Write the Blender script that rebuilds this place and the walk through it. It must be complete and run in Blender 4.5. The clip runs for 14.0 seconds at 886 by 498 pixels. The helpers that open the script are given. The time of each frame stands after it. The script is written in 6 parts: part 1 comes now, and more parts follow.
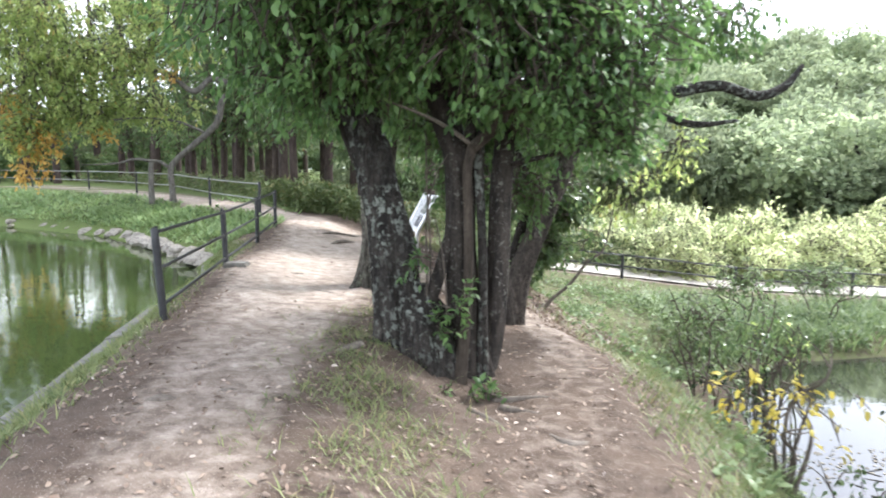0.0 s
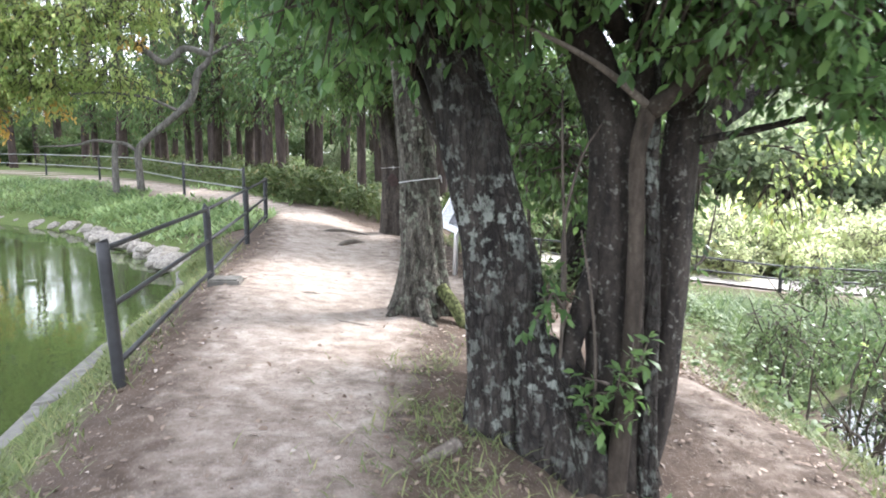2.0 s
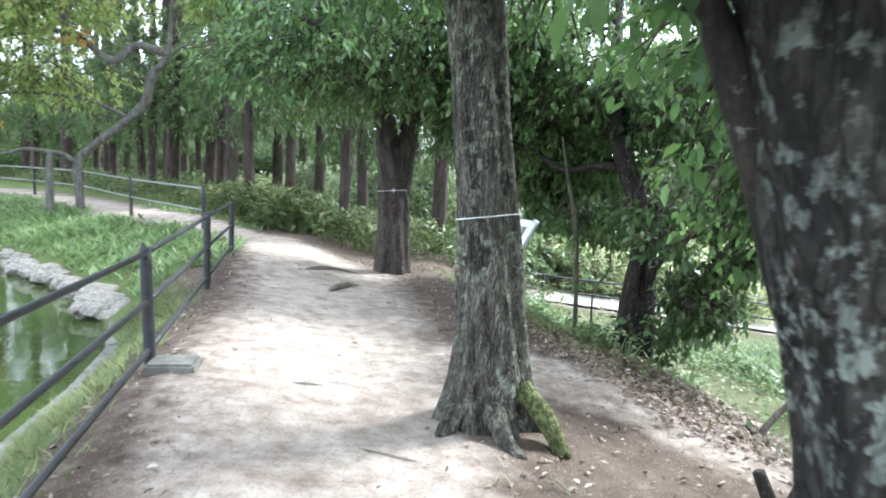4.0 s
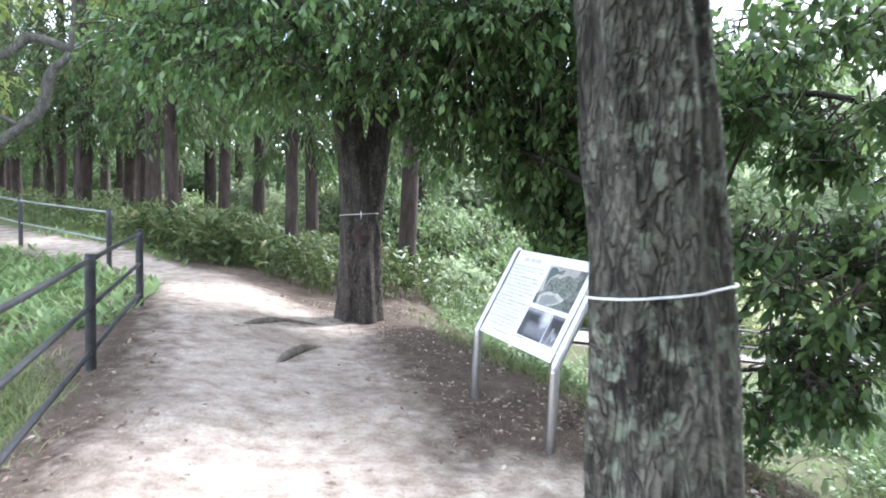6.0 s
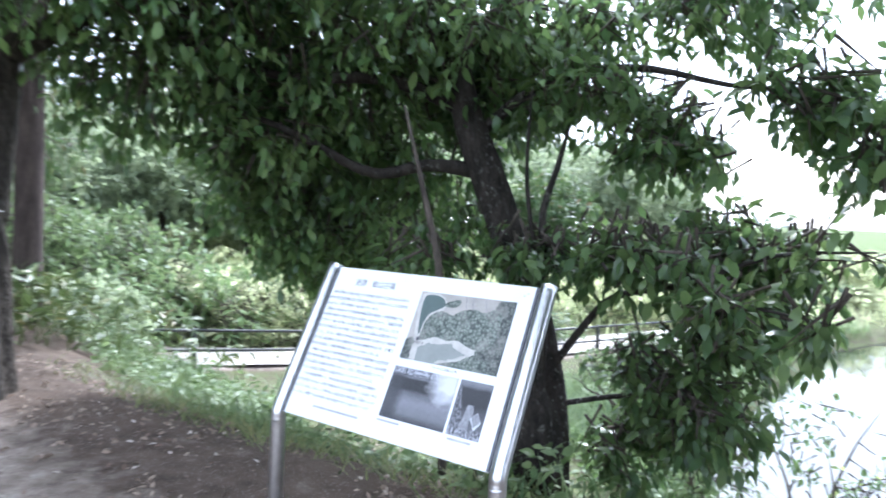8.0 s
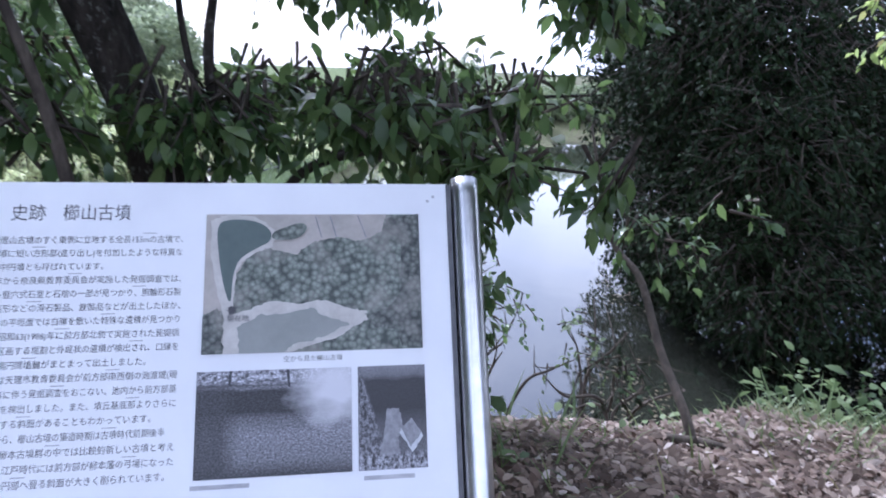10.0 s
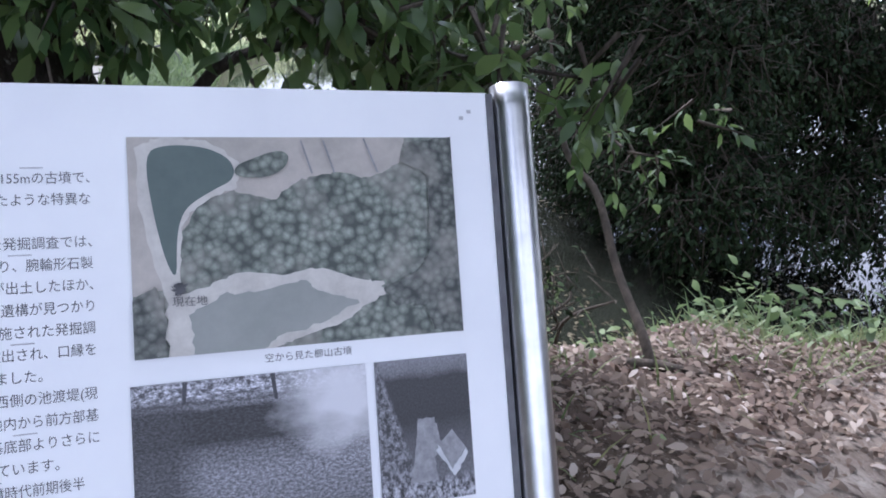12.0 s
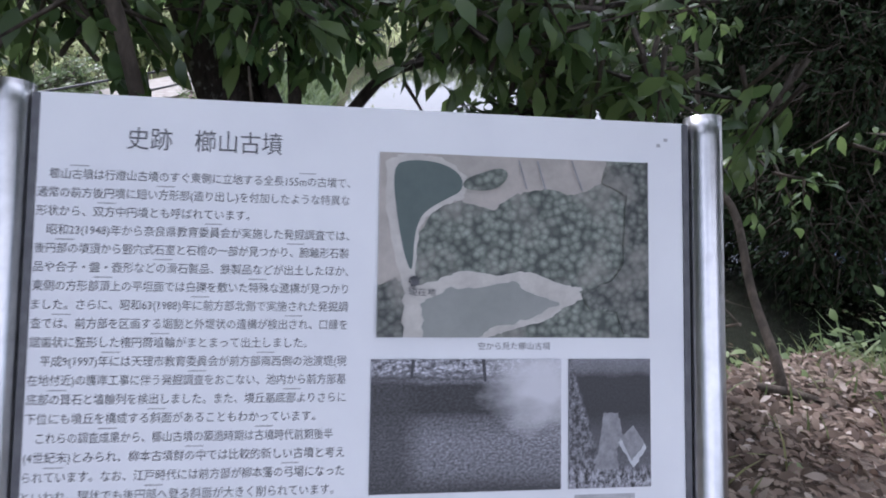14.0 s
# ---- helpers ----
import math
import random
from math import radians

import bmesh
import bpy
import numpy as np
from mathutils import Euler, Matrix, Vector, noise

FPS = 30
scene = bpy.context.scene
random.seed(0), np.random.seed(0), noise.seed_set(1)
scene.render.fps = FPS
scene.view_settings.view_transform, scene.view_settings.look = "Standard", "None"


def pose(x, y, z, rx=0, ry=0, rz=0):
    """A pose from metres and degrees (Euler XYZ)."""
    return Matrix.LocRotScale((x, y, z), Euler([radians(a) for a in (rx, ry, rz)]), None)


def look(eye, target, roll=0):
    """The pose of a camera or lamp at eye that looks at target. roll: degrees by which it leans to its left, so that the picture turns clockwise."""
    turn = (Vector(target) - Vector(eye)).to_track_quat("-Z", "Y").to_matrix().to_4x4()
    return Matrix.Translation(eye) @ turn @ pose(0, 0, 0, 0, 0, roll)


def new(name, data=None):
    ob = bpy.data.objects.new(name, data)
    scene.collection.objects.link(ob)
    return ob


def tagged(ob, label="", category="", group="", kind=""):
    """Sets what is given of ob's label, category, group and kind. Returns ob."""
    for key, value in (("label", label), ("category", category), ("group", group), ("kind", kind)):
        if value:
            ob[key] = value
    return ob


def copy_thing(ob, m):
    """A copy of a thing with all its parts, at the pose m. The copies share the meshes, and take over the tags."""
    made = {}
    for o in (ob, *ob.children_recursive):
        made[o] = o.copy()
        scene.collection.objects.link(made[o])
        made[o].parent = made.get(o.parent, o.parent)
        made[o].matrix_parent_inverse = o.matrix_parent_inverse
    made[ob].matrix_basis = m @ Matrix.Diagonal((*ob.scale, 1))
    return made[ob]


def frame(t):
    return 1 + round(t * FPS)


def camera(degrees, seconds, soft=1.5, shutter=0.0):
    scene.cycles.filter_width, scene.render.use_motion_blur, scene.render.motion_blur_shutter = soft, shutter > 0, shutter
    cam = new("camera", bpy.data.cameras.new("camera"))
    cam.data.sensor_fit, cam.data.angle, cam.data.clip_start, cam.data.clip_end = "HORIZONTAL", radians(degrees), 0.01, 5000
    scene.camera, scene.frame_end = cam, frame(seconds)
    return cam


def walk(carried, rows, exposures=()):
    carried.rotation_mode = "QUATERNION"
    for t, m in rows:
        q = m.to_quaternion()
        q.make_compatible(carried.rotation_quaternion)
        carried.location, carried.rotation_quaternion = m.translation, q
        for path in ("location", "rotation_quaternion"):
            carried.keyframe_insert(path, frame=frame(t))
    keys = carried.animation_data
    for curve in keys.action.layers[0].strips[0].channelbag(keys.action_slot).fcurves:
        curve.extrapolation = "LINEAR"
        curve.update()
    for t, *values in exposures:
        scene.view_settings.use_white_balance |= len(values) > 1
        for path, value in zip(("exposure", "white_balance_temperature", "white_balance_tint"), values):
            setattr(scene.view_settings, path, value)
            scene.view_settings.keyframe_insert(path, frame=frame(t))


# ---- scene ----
cam = camera(68.7, 14.0, soft=1.8, shutter=0.35)
PATH = [
    (0, (-0.224, -0.469, 1.651), (-0.146, 1.515, 1.409), 0.6),
    (0.5, (-0.5, 0.21, 1.625), (-0.506, 2.195, 1.374), 0.3),
    (1, (-0.772, 0.822, 1.623), (-0.665, 2.803, 1.37), 0.6),
    (1.5, (-0.92, 1.525, 1.591), (-0.833, 3.504, 1.319), -0.1),
    (2, (-1.119, 2.135, 1.603), (-0.965, 4.109, 1.32), 0.9),
    (2.5, (-1.181, 2.793, 1.637), (-1.099, 4.779, 1.418), 1.0),
    (3, (-1.365, 3.41, 1.616), (-1.255, 5.392, 1.37), 1.8),
    (3.5, (-1.525, 4.09, 1.62), (-1.404, 6.073, 1.387), 1.9),
    (4, (-1.728, 4.699, 1.584), (-1.455, 6.669, 1.37), 2.4),
    (6.5, (-2.022, 7.8, 1.605), (-1.455, 9.713, 1.472), 1.5),
    (7, (-2.152, 8.407, 1.575), (-1.313, 10.219, 1.463), 2.2),
    (7.5, (-2.072, 9.02, 1.539), (-1.028, 10.723, 1.441), 1.3),
    (8, (-2.06, 9.626, 1.479), (-0.625, 11.015, 1.371), 2.1),
    (8.5, (-1.888, 10.15, 1.447), (-0.212, 11.229, 1.275), 2.2),
    (9, (-1.792, 10.602, 1.494), (0.081, 11.245, 1.211), 1.8),
    (11.5, (-0.996, 11.393, 1.391), (0.835, 11.055, 0.662), 4.7),
    (12, (-0.987, 11.399, 1.387), (0.82, 11.096, 0.585), 4.7),
    (12.5, (-0.982, 11.407, 1.39), (0.846, 11.159, 0.616), 4.8),
    (13, (-0.974, 11.428, 1.393), (0.869, 11.24, 0.64), 4.8),
    (13.5, (-1.006, 11.479, 1.406), (0.829, 11.49, 0.611), 3.5),
    (14, (-1.106, 11.579, 1.439), (0.719, 11.59, 0.622), 4.8),
]
EXPOSURES = [(0.0, 1.5, 6000, 11), (2.0, 1.71, 5950, 13), (4.2, 1.78, 5550, 5), (6.5, 1.77, 5550, 11), (7.5, 1.8, 5450, 11), (8.2, 1.53, 5250, 14), (9.0, 0.84, 5000, 23), (11.3, 0.74, 5400, 20), (13.0, 0.68, 5450, 20), (14.0, 0.42, 5650, 20)]
walk(cam, [(t, look(e, a, r)) for t, e, a, r in PATH], EXPOSURES)

# ---- world and light ----
world = bpy.data.worlds.new("sky")
scene.world = world
world.use_nodes = True
wt = world.node_tree
bg = wt.nodes["Background"]
sky = wt.nodes.new("ShaderNodeTexSky")
sky.sky_type, sky.sun_disc = "NISHITA", False
SUN_EL, SUN_AZ = radians(43), radians(62)   # azimuth clockwise from +y
sky.sun_elevation, sky.sun_rotation = SUN_EL, SUN_AZ
sky.dust_density = 3.0
tc = wt.nodes.new("ShaderNodeTexCoord")
cl = wt.nodes.new("ShaderNodeTexNoise")
cl.inputs["Scale"].default_value, cl.inputs["Detail"].default_value = 2.6, 6
cr = wt.nodes.new("ShaderNodeValToRGB")
cr.color_ramp.elements[0].position, cr.color_ramp.elements[1].position = 0.36, 0.56
mx = wt.nodes.new("ShaderNodeMix")
mx.data_type = "RGBA"
wt.links.new(tc.outputs["Generated"], cl.inputs["Vector"])
wt.links.new(cl.outputs["Fac"], cr.inputs["Fac"])
wt.links.new(cr.outputs["Color"], mx.inputs["Factor"])
wt.links.new(sky.outputs["Color"], mx.inputs["A"])
mx.inputs["B"].default_value = (9.5, 9.6, 9.8, 1)      # sunlit cloud
wt.links.new(mx.outputs["Result"], bg.inputs["Color"])
bg.inputs["Strength"].default_value = 0.15
sun_data = bpy.data.lights.new("sun", "SUN")
sun_data.energy, sun_data.angle, sun_data.color = 3.1, radians(10), (1.0, 0.96, 0.9)
sun_dir = Vector((math.sin(SUN_AZ) * math.cos(SUN_EL), math.cos(SUN_AZ) * math.cos(SUN_EL), math.sin(SUN_EL)))
sun = new("sun", sun_data)
sun.matrix_world = look(sun_dir * 50, (0, 0, 0))

# ---- materials ----
def mat(name):
    m = bpy.data.materials.new(name)
    m.use_nodes = True
    nt = m.node_tree
    return m, nt, nt.nodes["Principled BSDF"]


def node(nt, kind, **values):
    n = nt.nodes.new(kind)
    for k, v in values.items():
        n.inputs[k.replace("_", " ")].default_value = v
    return n


def ramp(nt, fac, stops):
    r = nt.nodes.new("ShaderNodeValToRGB")
    e = r.color_ramp.elements
    while len(e) < len(stops):
        e.new(0.5)
    for el, (p, c) in zip(e, stops):
        el.position, el.color = p, (*c, 1)
    nt.links.new(fac, r.inputs["Fac"])
    return r.outputs["Color"]


def mix(nt, fac, a, b, mode="MIX"):
    n = nt.nodes.new("ShaderNodeMix")
    n.data_type, n.blend_type = "RGBA", mode
    for sock, v in (("Factor", fac), ("A", a), ("B", b)):
        if isinstance(v, bpy.types.NodeSocket):
            nt.links.new(v, n.inputs[sock])
        else:
            n.inputs[sock].default_value = v if sock == "Factor" else (*v, 1)
    return n.outputs["Result"]


def coords(nt, scale=(1, 1, 1), which="Object"):
    t = nt.nodes.new("ShaderNodeTexCoord")
    m = nt.nodes.new("ShaderNodeMapping")
    m.inputs["Scale"].default_value = scale
    nt.links.new(t.outputs[which], m.inputs["Vector"])
    return m.outputs["Vector"]


def noise_tex(nt, vec, scale, detail=5, rough=0.55):
    n = node(nt, "ShaderNodeTexNoise", Scale=scale, Detail=detail, Roughness=rough)
    nt.links.new(vec, n.inputs["Vector"])
    return n.outputs["Fac"]


def bump(nt, bsdf, height, strength, distance):
    b = node(nt, "ShaderNodeBump", Strength=strength, Distance=distance)
    nt.links.new(height, b.inputs["Height"])
    nt.links.new(b.outputs["Normal"], bsdf.inputs["Normal"])


def leaf_material(name, dark, middle, light, gloss=0.35, trans=0.35, odd=None):
    """Leaves: colour by leaf, some translucency, a waxy sheen."""
    m, nt, b = mat(name)
    geo = nt.nodes.new("ShaderNodeNewGeometry")
    stops = [(0.0, dark), (0.5, middle), (0.9, light)]
    if odd:
        stops.append((0.985, odd))
    col = ramp(nt, geo.outputs["Random Per Island"], stops)
    big = noise_tex(nt, coords(nt), 1.3, 2)
    col = mix(nt, ramp(nt, big, [(0.35, (0, 0, 0)), (0.65, (1, 1, 1))]), col, mix(nt, 0.5, col, light), "MIX")
    oi = nt.nodes.new("ShaderNodeObjectInfo")
    h = node(nt, "ShaderNodeHueSaturation")
    mr = node(nt, "ShaderNodeMapRange", To_Min=0.75, To_Max=1.3)
    nt.links.new(oi.outputs["Random"], mr.inputs["Value"])
    nt.links.new(mr.outputs["Result"], h.inputs["Value"])
    nt.links.new(col, h.inputs["Color"])
    col = h.outputs["Color"]
    nt.links.new(col, b.inputs["Base Color"])
    b.inputs["Roughness"].default_value = gloss
    b.inputs["Specular IOR Level"].default_value = 0.45
    tr = nt.nodes.new("ShaderNodeBsdfTranslucent")
    nt.links.new(mix(nt, 0.35, col, light), tr.inputs["Color"])
    ms = nt.nodes.new("ShaderNodeMixShader")
    ms.inputs["Fac"].default_value = trans
    nt.links.new(b.outputs["BSDF"], ms.inputs[1])
    nt.links.new(tr.outputs["BSDF"], ms.inputs[2])
    nt.links.new(ms.outputs["Shader"], nt.nodes["Material Output"].inputs["Surface"])
    return m


def bark_material(name, dark, light, lichen, lichen_at=0.6, grain=9.0, depth=0.02, furrow=0.0, plates=30.0):
    m, nt, b = mat(name)
    v = coords(nt, (1, 1, 0.3))
    f = noise_tex(nt, v, grain, 8, 0.65)
    fine = noise_tex(nt, coords(nt, (1, 1, 0.6)), grain * 4, 6, 0.7)
    col = ramp(nt, f, [(0.34, dark), (0.62, light)])
    col = mix(nt, ramp(nt, fine, [(0.38, (0.75, 0.75, 0.75)), (0.58, (0, 0, 0))]), col, mix(nt, 0.6, col, dark))
    flat = coords(nt, (1, 1, 0.8))
    big = noise_tex(nt, flat, 2.1, 3)
    col = mix(nt, ramp(nt, big, [(0.4, (0, 0, 0)), (0.7, (1, 1, 1))]), col, mix(nt, 0.45, col, dark))
    height = mix(nt, 0.4, f, fine)
    if furrow:
        wob = node(nt, "ShaderNodeTexNoise", Scale=grain * 0.9, Detail=3.0)
        nt.links.new(v, wob.inputs["Vector"])
        shift = mix(nt, 0.2, v, wob.outputs["Color"], "ADD")
        crack = node(nt, "ShaderNodeTexVoronoi", Scale=grain * 2.2, Randomness=1.0)
        crack.feature = "DISTANCE_TO_EDGE"
        nt.links.new(shift, crack.inputs["Vector"])
        deep = ramp(nt, crack.outputs["Distance"], [(0.0, (1, 1, 1)), (0.16, (0, 0, 0))])
        col = mix(nt, mix(nt, furrow, (0, 0, 0), deep), col, mix(nt, 0.75, col, tuple(0.5 * c for c in dark)))
        height = mix(nt, 0.5, height, ramp(nt, crack.outputs["Distance"], [(0.0, (0, 0, 0)), (0.2, (1, 1, 1))]))
    li = noise_tex(nt, coords(nt, (1, 1, 0.8)), plates, 8, 0.6)
    spots = ramp(nt, li, [(lichen_at - 0.03, (0, 0, 0)), (lichen_at + 0.05, (0.75, 0.75, 0.75))])
    where = noise_tex(nt, coords(nt, (1, 1, 0.6)), 3.1, 2)
    spots = mix(nt, 1.0, spots, ramp(nt, where, [(0.4, (0.12, 0.12, 0.12)), (0.6, (1, 1, 1))]), "MULTIPLY")
    col = mix(nt, spots, col, lichen)
    nt.links.new(col, b.inputs["Base Color"])
    b.inputs["Roughness"].default_value = 0.9
    b.inputs["Specular IOR Level"].default_value = 0.2
    bump(nt, b, height, 0.9, depth)
    return m


def plain_material(name, a, c, scale=20, rough=0.6, metal=0.0, bumpy=0.002):
    m, nt, b = mat(name)
    f = noise_tex(nt, coords(nt), scale, 6)
    nt.links.new(ramp(nt, f, [(0.3, a), (0.7, c)]), b.inputs["Base Color"])
    b.inputs["Roughness"].default_value, b.inputs["Metallic"].default_value = rough, metal
    if bumpy:
        bump(nt, b, f, 0.5, bumpy)
    return m


def soil_material():
    m, nt, b = mat("soil")
    at = nt.nodes.new("ShaderNodeAttribute")
    at.attribute_name = "cover"
    sep = nt.nodes.new("ShaderNodeSeparateColor")
    nt.links.new(at.outputs["Color"], sep.inputs["Color"])
    v = coords(nt)
    fine, mid, big = noise_tex(nt, v, 38, 8, 0.7), noise_tex(nt, v, 6, 6, 0.6), noise_tex(nt, v, 1.1, 4)
    earth = ramp(nt, mid, [(0.3, (0.052, 0.038, 0.03)), (0.7, (0.125, 0.095, 0.075))])
    sand = ramp(nt, mid, [(0.25, (0.26, 0.207, 0.17)), (0.5, (0.415, 0.35, 0.297)), (0.75, (0.555, 0.495, 0.432))])
    add = nt.nodes.new("ShaderNodeMath")
    add.operation = "ADD"
    nt.links.new(sep.outputs["Red"], add.inputs[0])
    off = node(nt, "ShaderNodeMapRange", From_Min=0.3, From_Max=0.7, To_Min=-0.18, To_Max=0.18)
    nt.links.new(mid, off.inputs["Value"])
    nt.links.new(off.outputs["Result"], add.inputs[1])
    worn = ramp(nt, add.outputs["Value"], [(0.08, (0, 0, 0)), (0.95, (1, 1, 1))])
    col = mix(nt, worn, earth, sand)
    col = mix(nt, ramp(nt, fine, [(0.36, (1, 1, 1)), (0.5, (0, 0, 0))]), col, mix(nt, 0.45, col, (0.09, 0.065, 0.045)))
    col = mix(nt, ramp(nt, big, [(0.42, (0, 0, 0)), (0.66, (1, 1, 1))]), col, mix(nt, 0.42, col, (0.13, 0.095, 0.07)))
    scuff = noise_tex(nt, coords(nt, (1, 2.2, 1)), 3.4, 7, 0.62)
    col = mix(nt, ramp(nt, scuff, [(0.5, (0, 0, 0)), (0.62, (0.6, 0.6, 0.6))]), col, mix(nt, 0.5, col, (0.1, 0.072, 0.055)))
    peb = noise_tex(nt, v, 85, 3, 0.5)
    col = mix(nt, ramp(nt, peb, [(0.6, (0, 0, 0)), (0.68, (0.5, 0.5, 0.5))]), col, (0.42, 0.38, 0.33))
    green = ramp(nt, fine, [(0.3, (0.05, 0.07, 0.02)), (0.7, (0.13, 0.17, 0.055))])
    gadd = nt.nodes.new("ShaderNodeMath")
    gadd.operation = "ADD"
    nt.links.new(sep.outputs["Green"], gadd.inputs[0])
    nt.links.new(off.outputs["Result"], gadd.inputs[1])
    col = mix(nt, ramp(nt, gadd.outputs["Value"], [(0.45, (0, 0, 0)), (0.8, (1, 1, 1))]), col, green)
    nt.links.new(col, b.inputs["Base Color"])
    b.inputs["Roughness"].default_value = 0.95
    b.inputs["Specular IOR Level"].default_value = 0.15
    bump(nt, b, fine, 0.8, 0.02)
    return m


def water_material(name, deep, wave=0.02, rough=0.02, ior=1.33, spec=0.5):
    m, nt, b = mat(name)
    v = coords(nt, (1, 1, 1))
    f = noise_tex(nt, v, 2.2, 4)
    nt.links.new(ramp(nt, noise_tex(nt, v, 0.25, 3), [(0.35, deep), (0.7, tuple(1.5 * c for c in deep))]), b.inputs["Base Color"])
    b.inputs["Roughness"].default_value = rough
    b.inputs["IOR"].default_value = ior
    b.inputs["Specular IOR Level"].default_value = spec
    bump(nt, b, f, 0.35, wave)
    return m


M_SOIL = soil_material()
M_WATER_A = water_material("pond water", (0.036, 0.05, 0.016), 0.012, 0.02)
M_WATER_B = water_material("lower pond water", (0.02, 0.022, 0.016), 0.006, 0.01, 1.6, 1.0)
M_BARK_A = bark_material("oak bark", (0.014, 0.012, 0.011), (0.065, 0.057, 0.048), (0.25, 0.27, 0.235), 0.54, 10, 0.035, 0.5, 19.0)
M_BARK_GREY = bark_material("grey bark", (0.035, 0.029, 0.025), (0.155, 0.132, 0.11), (0.2, 0.185, 0.16), 0.62, 13, 0.03, 0.7)
M_BARK_SMOOTH = bark_material("smooth stem bark", (0.013, 0.011, 0.01), (0.06, 0.05, 0.041), (0.2, 0.195, 0.17), 0.6, 14, 0.012)
M_STEM_PALE = bark_material("pale brown stem bark", (0.024, 0.019, 0.015), (0.095, 0.077, 0.06), (0.16, 0.15, 0.13), 0.64, 11, 0.012)
M_BARK_B = bark_material("furrowed bark", (0.03, 0.026, 0.021), (0.24, 0.22, 0.18), (0.3, 0.33, 0.25), 0.55, 13, 0.05, 0.5, 16.0)
M_MOSS = bark_material("mossy root bark", (0.04, 0.045, 0.02), (0.13, 0.14, 0.05), (0.2, 0.22, 0.09), 0.5, 14, 0.02, 0.3)
M_BARK_C = bark_material("cedar bark", (0.03, 0.022, 0.019), (0.09, 0.068, 0.058), (0.13, 0.12, 0.105), 0.66, 12, 0.02)
M_BARK_TURN = bark_material("grey limb bark", (0.06, 0.055, 0.05), (0.2, 0.185, 0.165), (0.26, 0.26, 0.23), 0.6, 12, 0.012)
M_BARK_ROOT = bark_material("root bark", (0.09, 0.075, 0.062), (0.22, 0.19, 0.16), (0.3, 0.27, 0.23), 0.62, 16, 0.01)
M_TWIG = bark_material("twig bark", (0.05, 0.042, 0.035), (0.15, 0.125, 0.1), (0.18, 0.18, 0.155), 0.66, 14, 0.006)
M_LEAF_OAK = leaf_material("oak leaves", (0.036, 0.085, 0.03), (0.075, 0.155, 0.048), (0.16, 0.26, 0.085), 0.42, 0.52)
M_LEAF_BUSH = leaf_material("broad glossy leaves", (0.034, 0.075, 0.03), (0.075, 0.145, 0.05), (0.165, 0.24, 0.08), 0.3, 0.42)
# Leaf colour lowered to stand for shade within and above the thicket.
M_LEAF_SHADE = leaf_material("shade-darkened evergreen leaves", (0.008, 0.016, 0.008), (0.015, 0.027, 0.012), (0.034, 0.052, 0.022), 0.7, 0.05)
M_LEAF_SHADE.node_tree.nodes["Principled BSDF"].inputs["Specular IOR Level"].default_value = 0.1
M_LEAF_AUTUMN = leaf_material("turning leaves", (0.18, 0.3, 0.07), (0.34, 0.48, 0.14), (0.55, 0.62, 0.24), 0.5, 0.7, (0.5, 0.3, 0.08))
M_LEAF_ORANGE = leaf_material("orange leaves", (0.42, 0.22, 0.04), (0.55, 0.31, 0.07), (0.58, 0.4, 0.12), 0.5, 0.6)
M_LEAF_CEDAR = leaf_material("cedar sprays", (0.034, 0.072, 0.026), (0.066, 0.12, 0.042), (0.13, 0.185, 0.065), 0.55, 0.42, (0.17, 0.09, 0.045))
# Leaf green paled and greyed to stand for haze over the hill.
M_LEAF_HAZY = leaf_material("haze-paled woodland leaves", (0.15, 0.195, 0.115), (0.24, 0.295, 0.175), (0.35, 0.4, 0.24), 0.6, 0.6)
M_LEAF_RED = leaf_material("red autumn leaves", (0.2, 0.035, 0.03), (0.34, 0.07, 0.05), (0.42, 0.14, 0.08), 0.6, 0.3)
M_GRASS = leaf_material("grass", (0.06, 0.09, 0.028), (0.115, 0.155, 0.05), (0.2, 0.22, 0.09), 0.55, 0.35, (0.3, 0.25, 0.12))
# Colour raised well above plain grass, to carry sunlight on the meadow.
M_MEADOW_LIT = leaf_material("sun-lightened meadow grass", (0.26, 0.32, 0.13), (0.46, 0.52, 0.25), (0.62, 0.65, 0.4), 0.6, 0.72, (0.48, 0.42, 0.24))
M_COVER = leaf_material("ground cover", (0.055, 0.1, 0.038), (0.12, 0.19, 0.07), (0.23, 0.3, 0.13), 0.5, 0.42)
M_SASA = leaf_material("dwarf bamboo", (0.03, 0.055, 0.018), (0.06, 0.095, 0.028), (0.12, 0.15, 0.05), 0.5, 0.3, (0.22, 0.17, 0.08))
M_LITTER = leaf_material("fallen leaves", (0.06, 0.036, 0.025), (0.16, 0.105, 0.075), (0.33, 0.26, 0.2), 0.7, 0.1, (0.55, 0.48, 0.43))
# Darker copy of the litter colour: canopy shade over the water put into it.
M_LITTER_SHADED = leaf_material("shade-dark floating leaves", (0.04, 0.032, 0.018), (0.09, 0.07, 0.04), (0.16, 0.14, 0.08), 0.6, 0.05)
M_YELLOW = leaf_material("yellow leaves", (0.36, 0.28, 0.03), (0.5, 0.4, 0.05), (0.55, 0.47, 0.1), 0.5, 0.45)
M_RAIL = plain_material("weathered dark pipe", (0.012, 0.012, 0.014), (0.032, 0.032, 0.035), 14, 0.55, 0.0, 0.002)
M_RAIL_PALE = plain_material("grey galvanised rail", (0.2, 0.2, 0.2), (0.32, 0.32, 0.31), 14, 0.5, 0.4, 0.001)
M_CONCRETE = plain_material("old concrete", (0.075, 0.072, 0.062), (0.19, 0.18, 0.16), 9, 0.9, 0.0, 0.01)
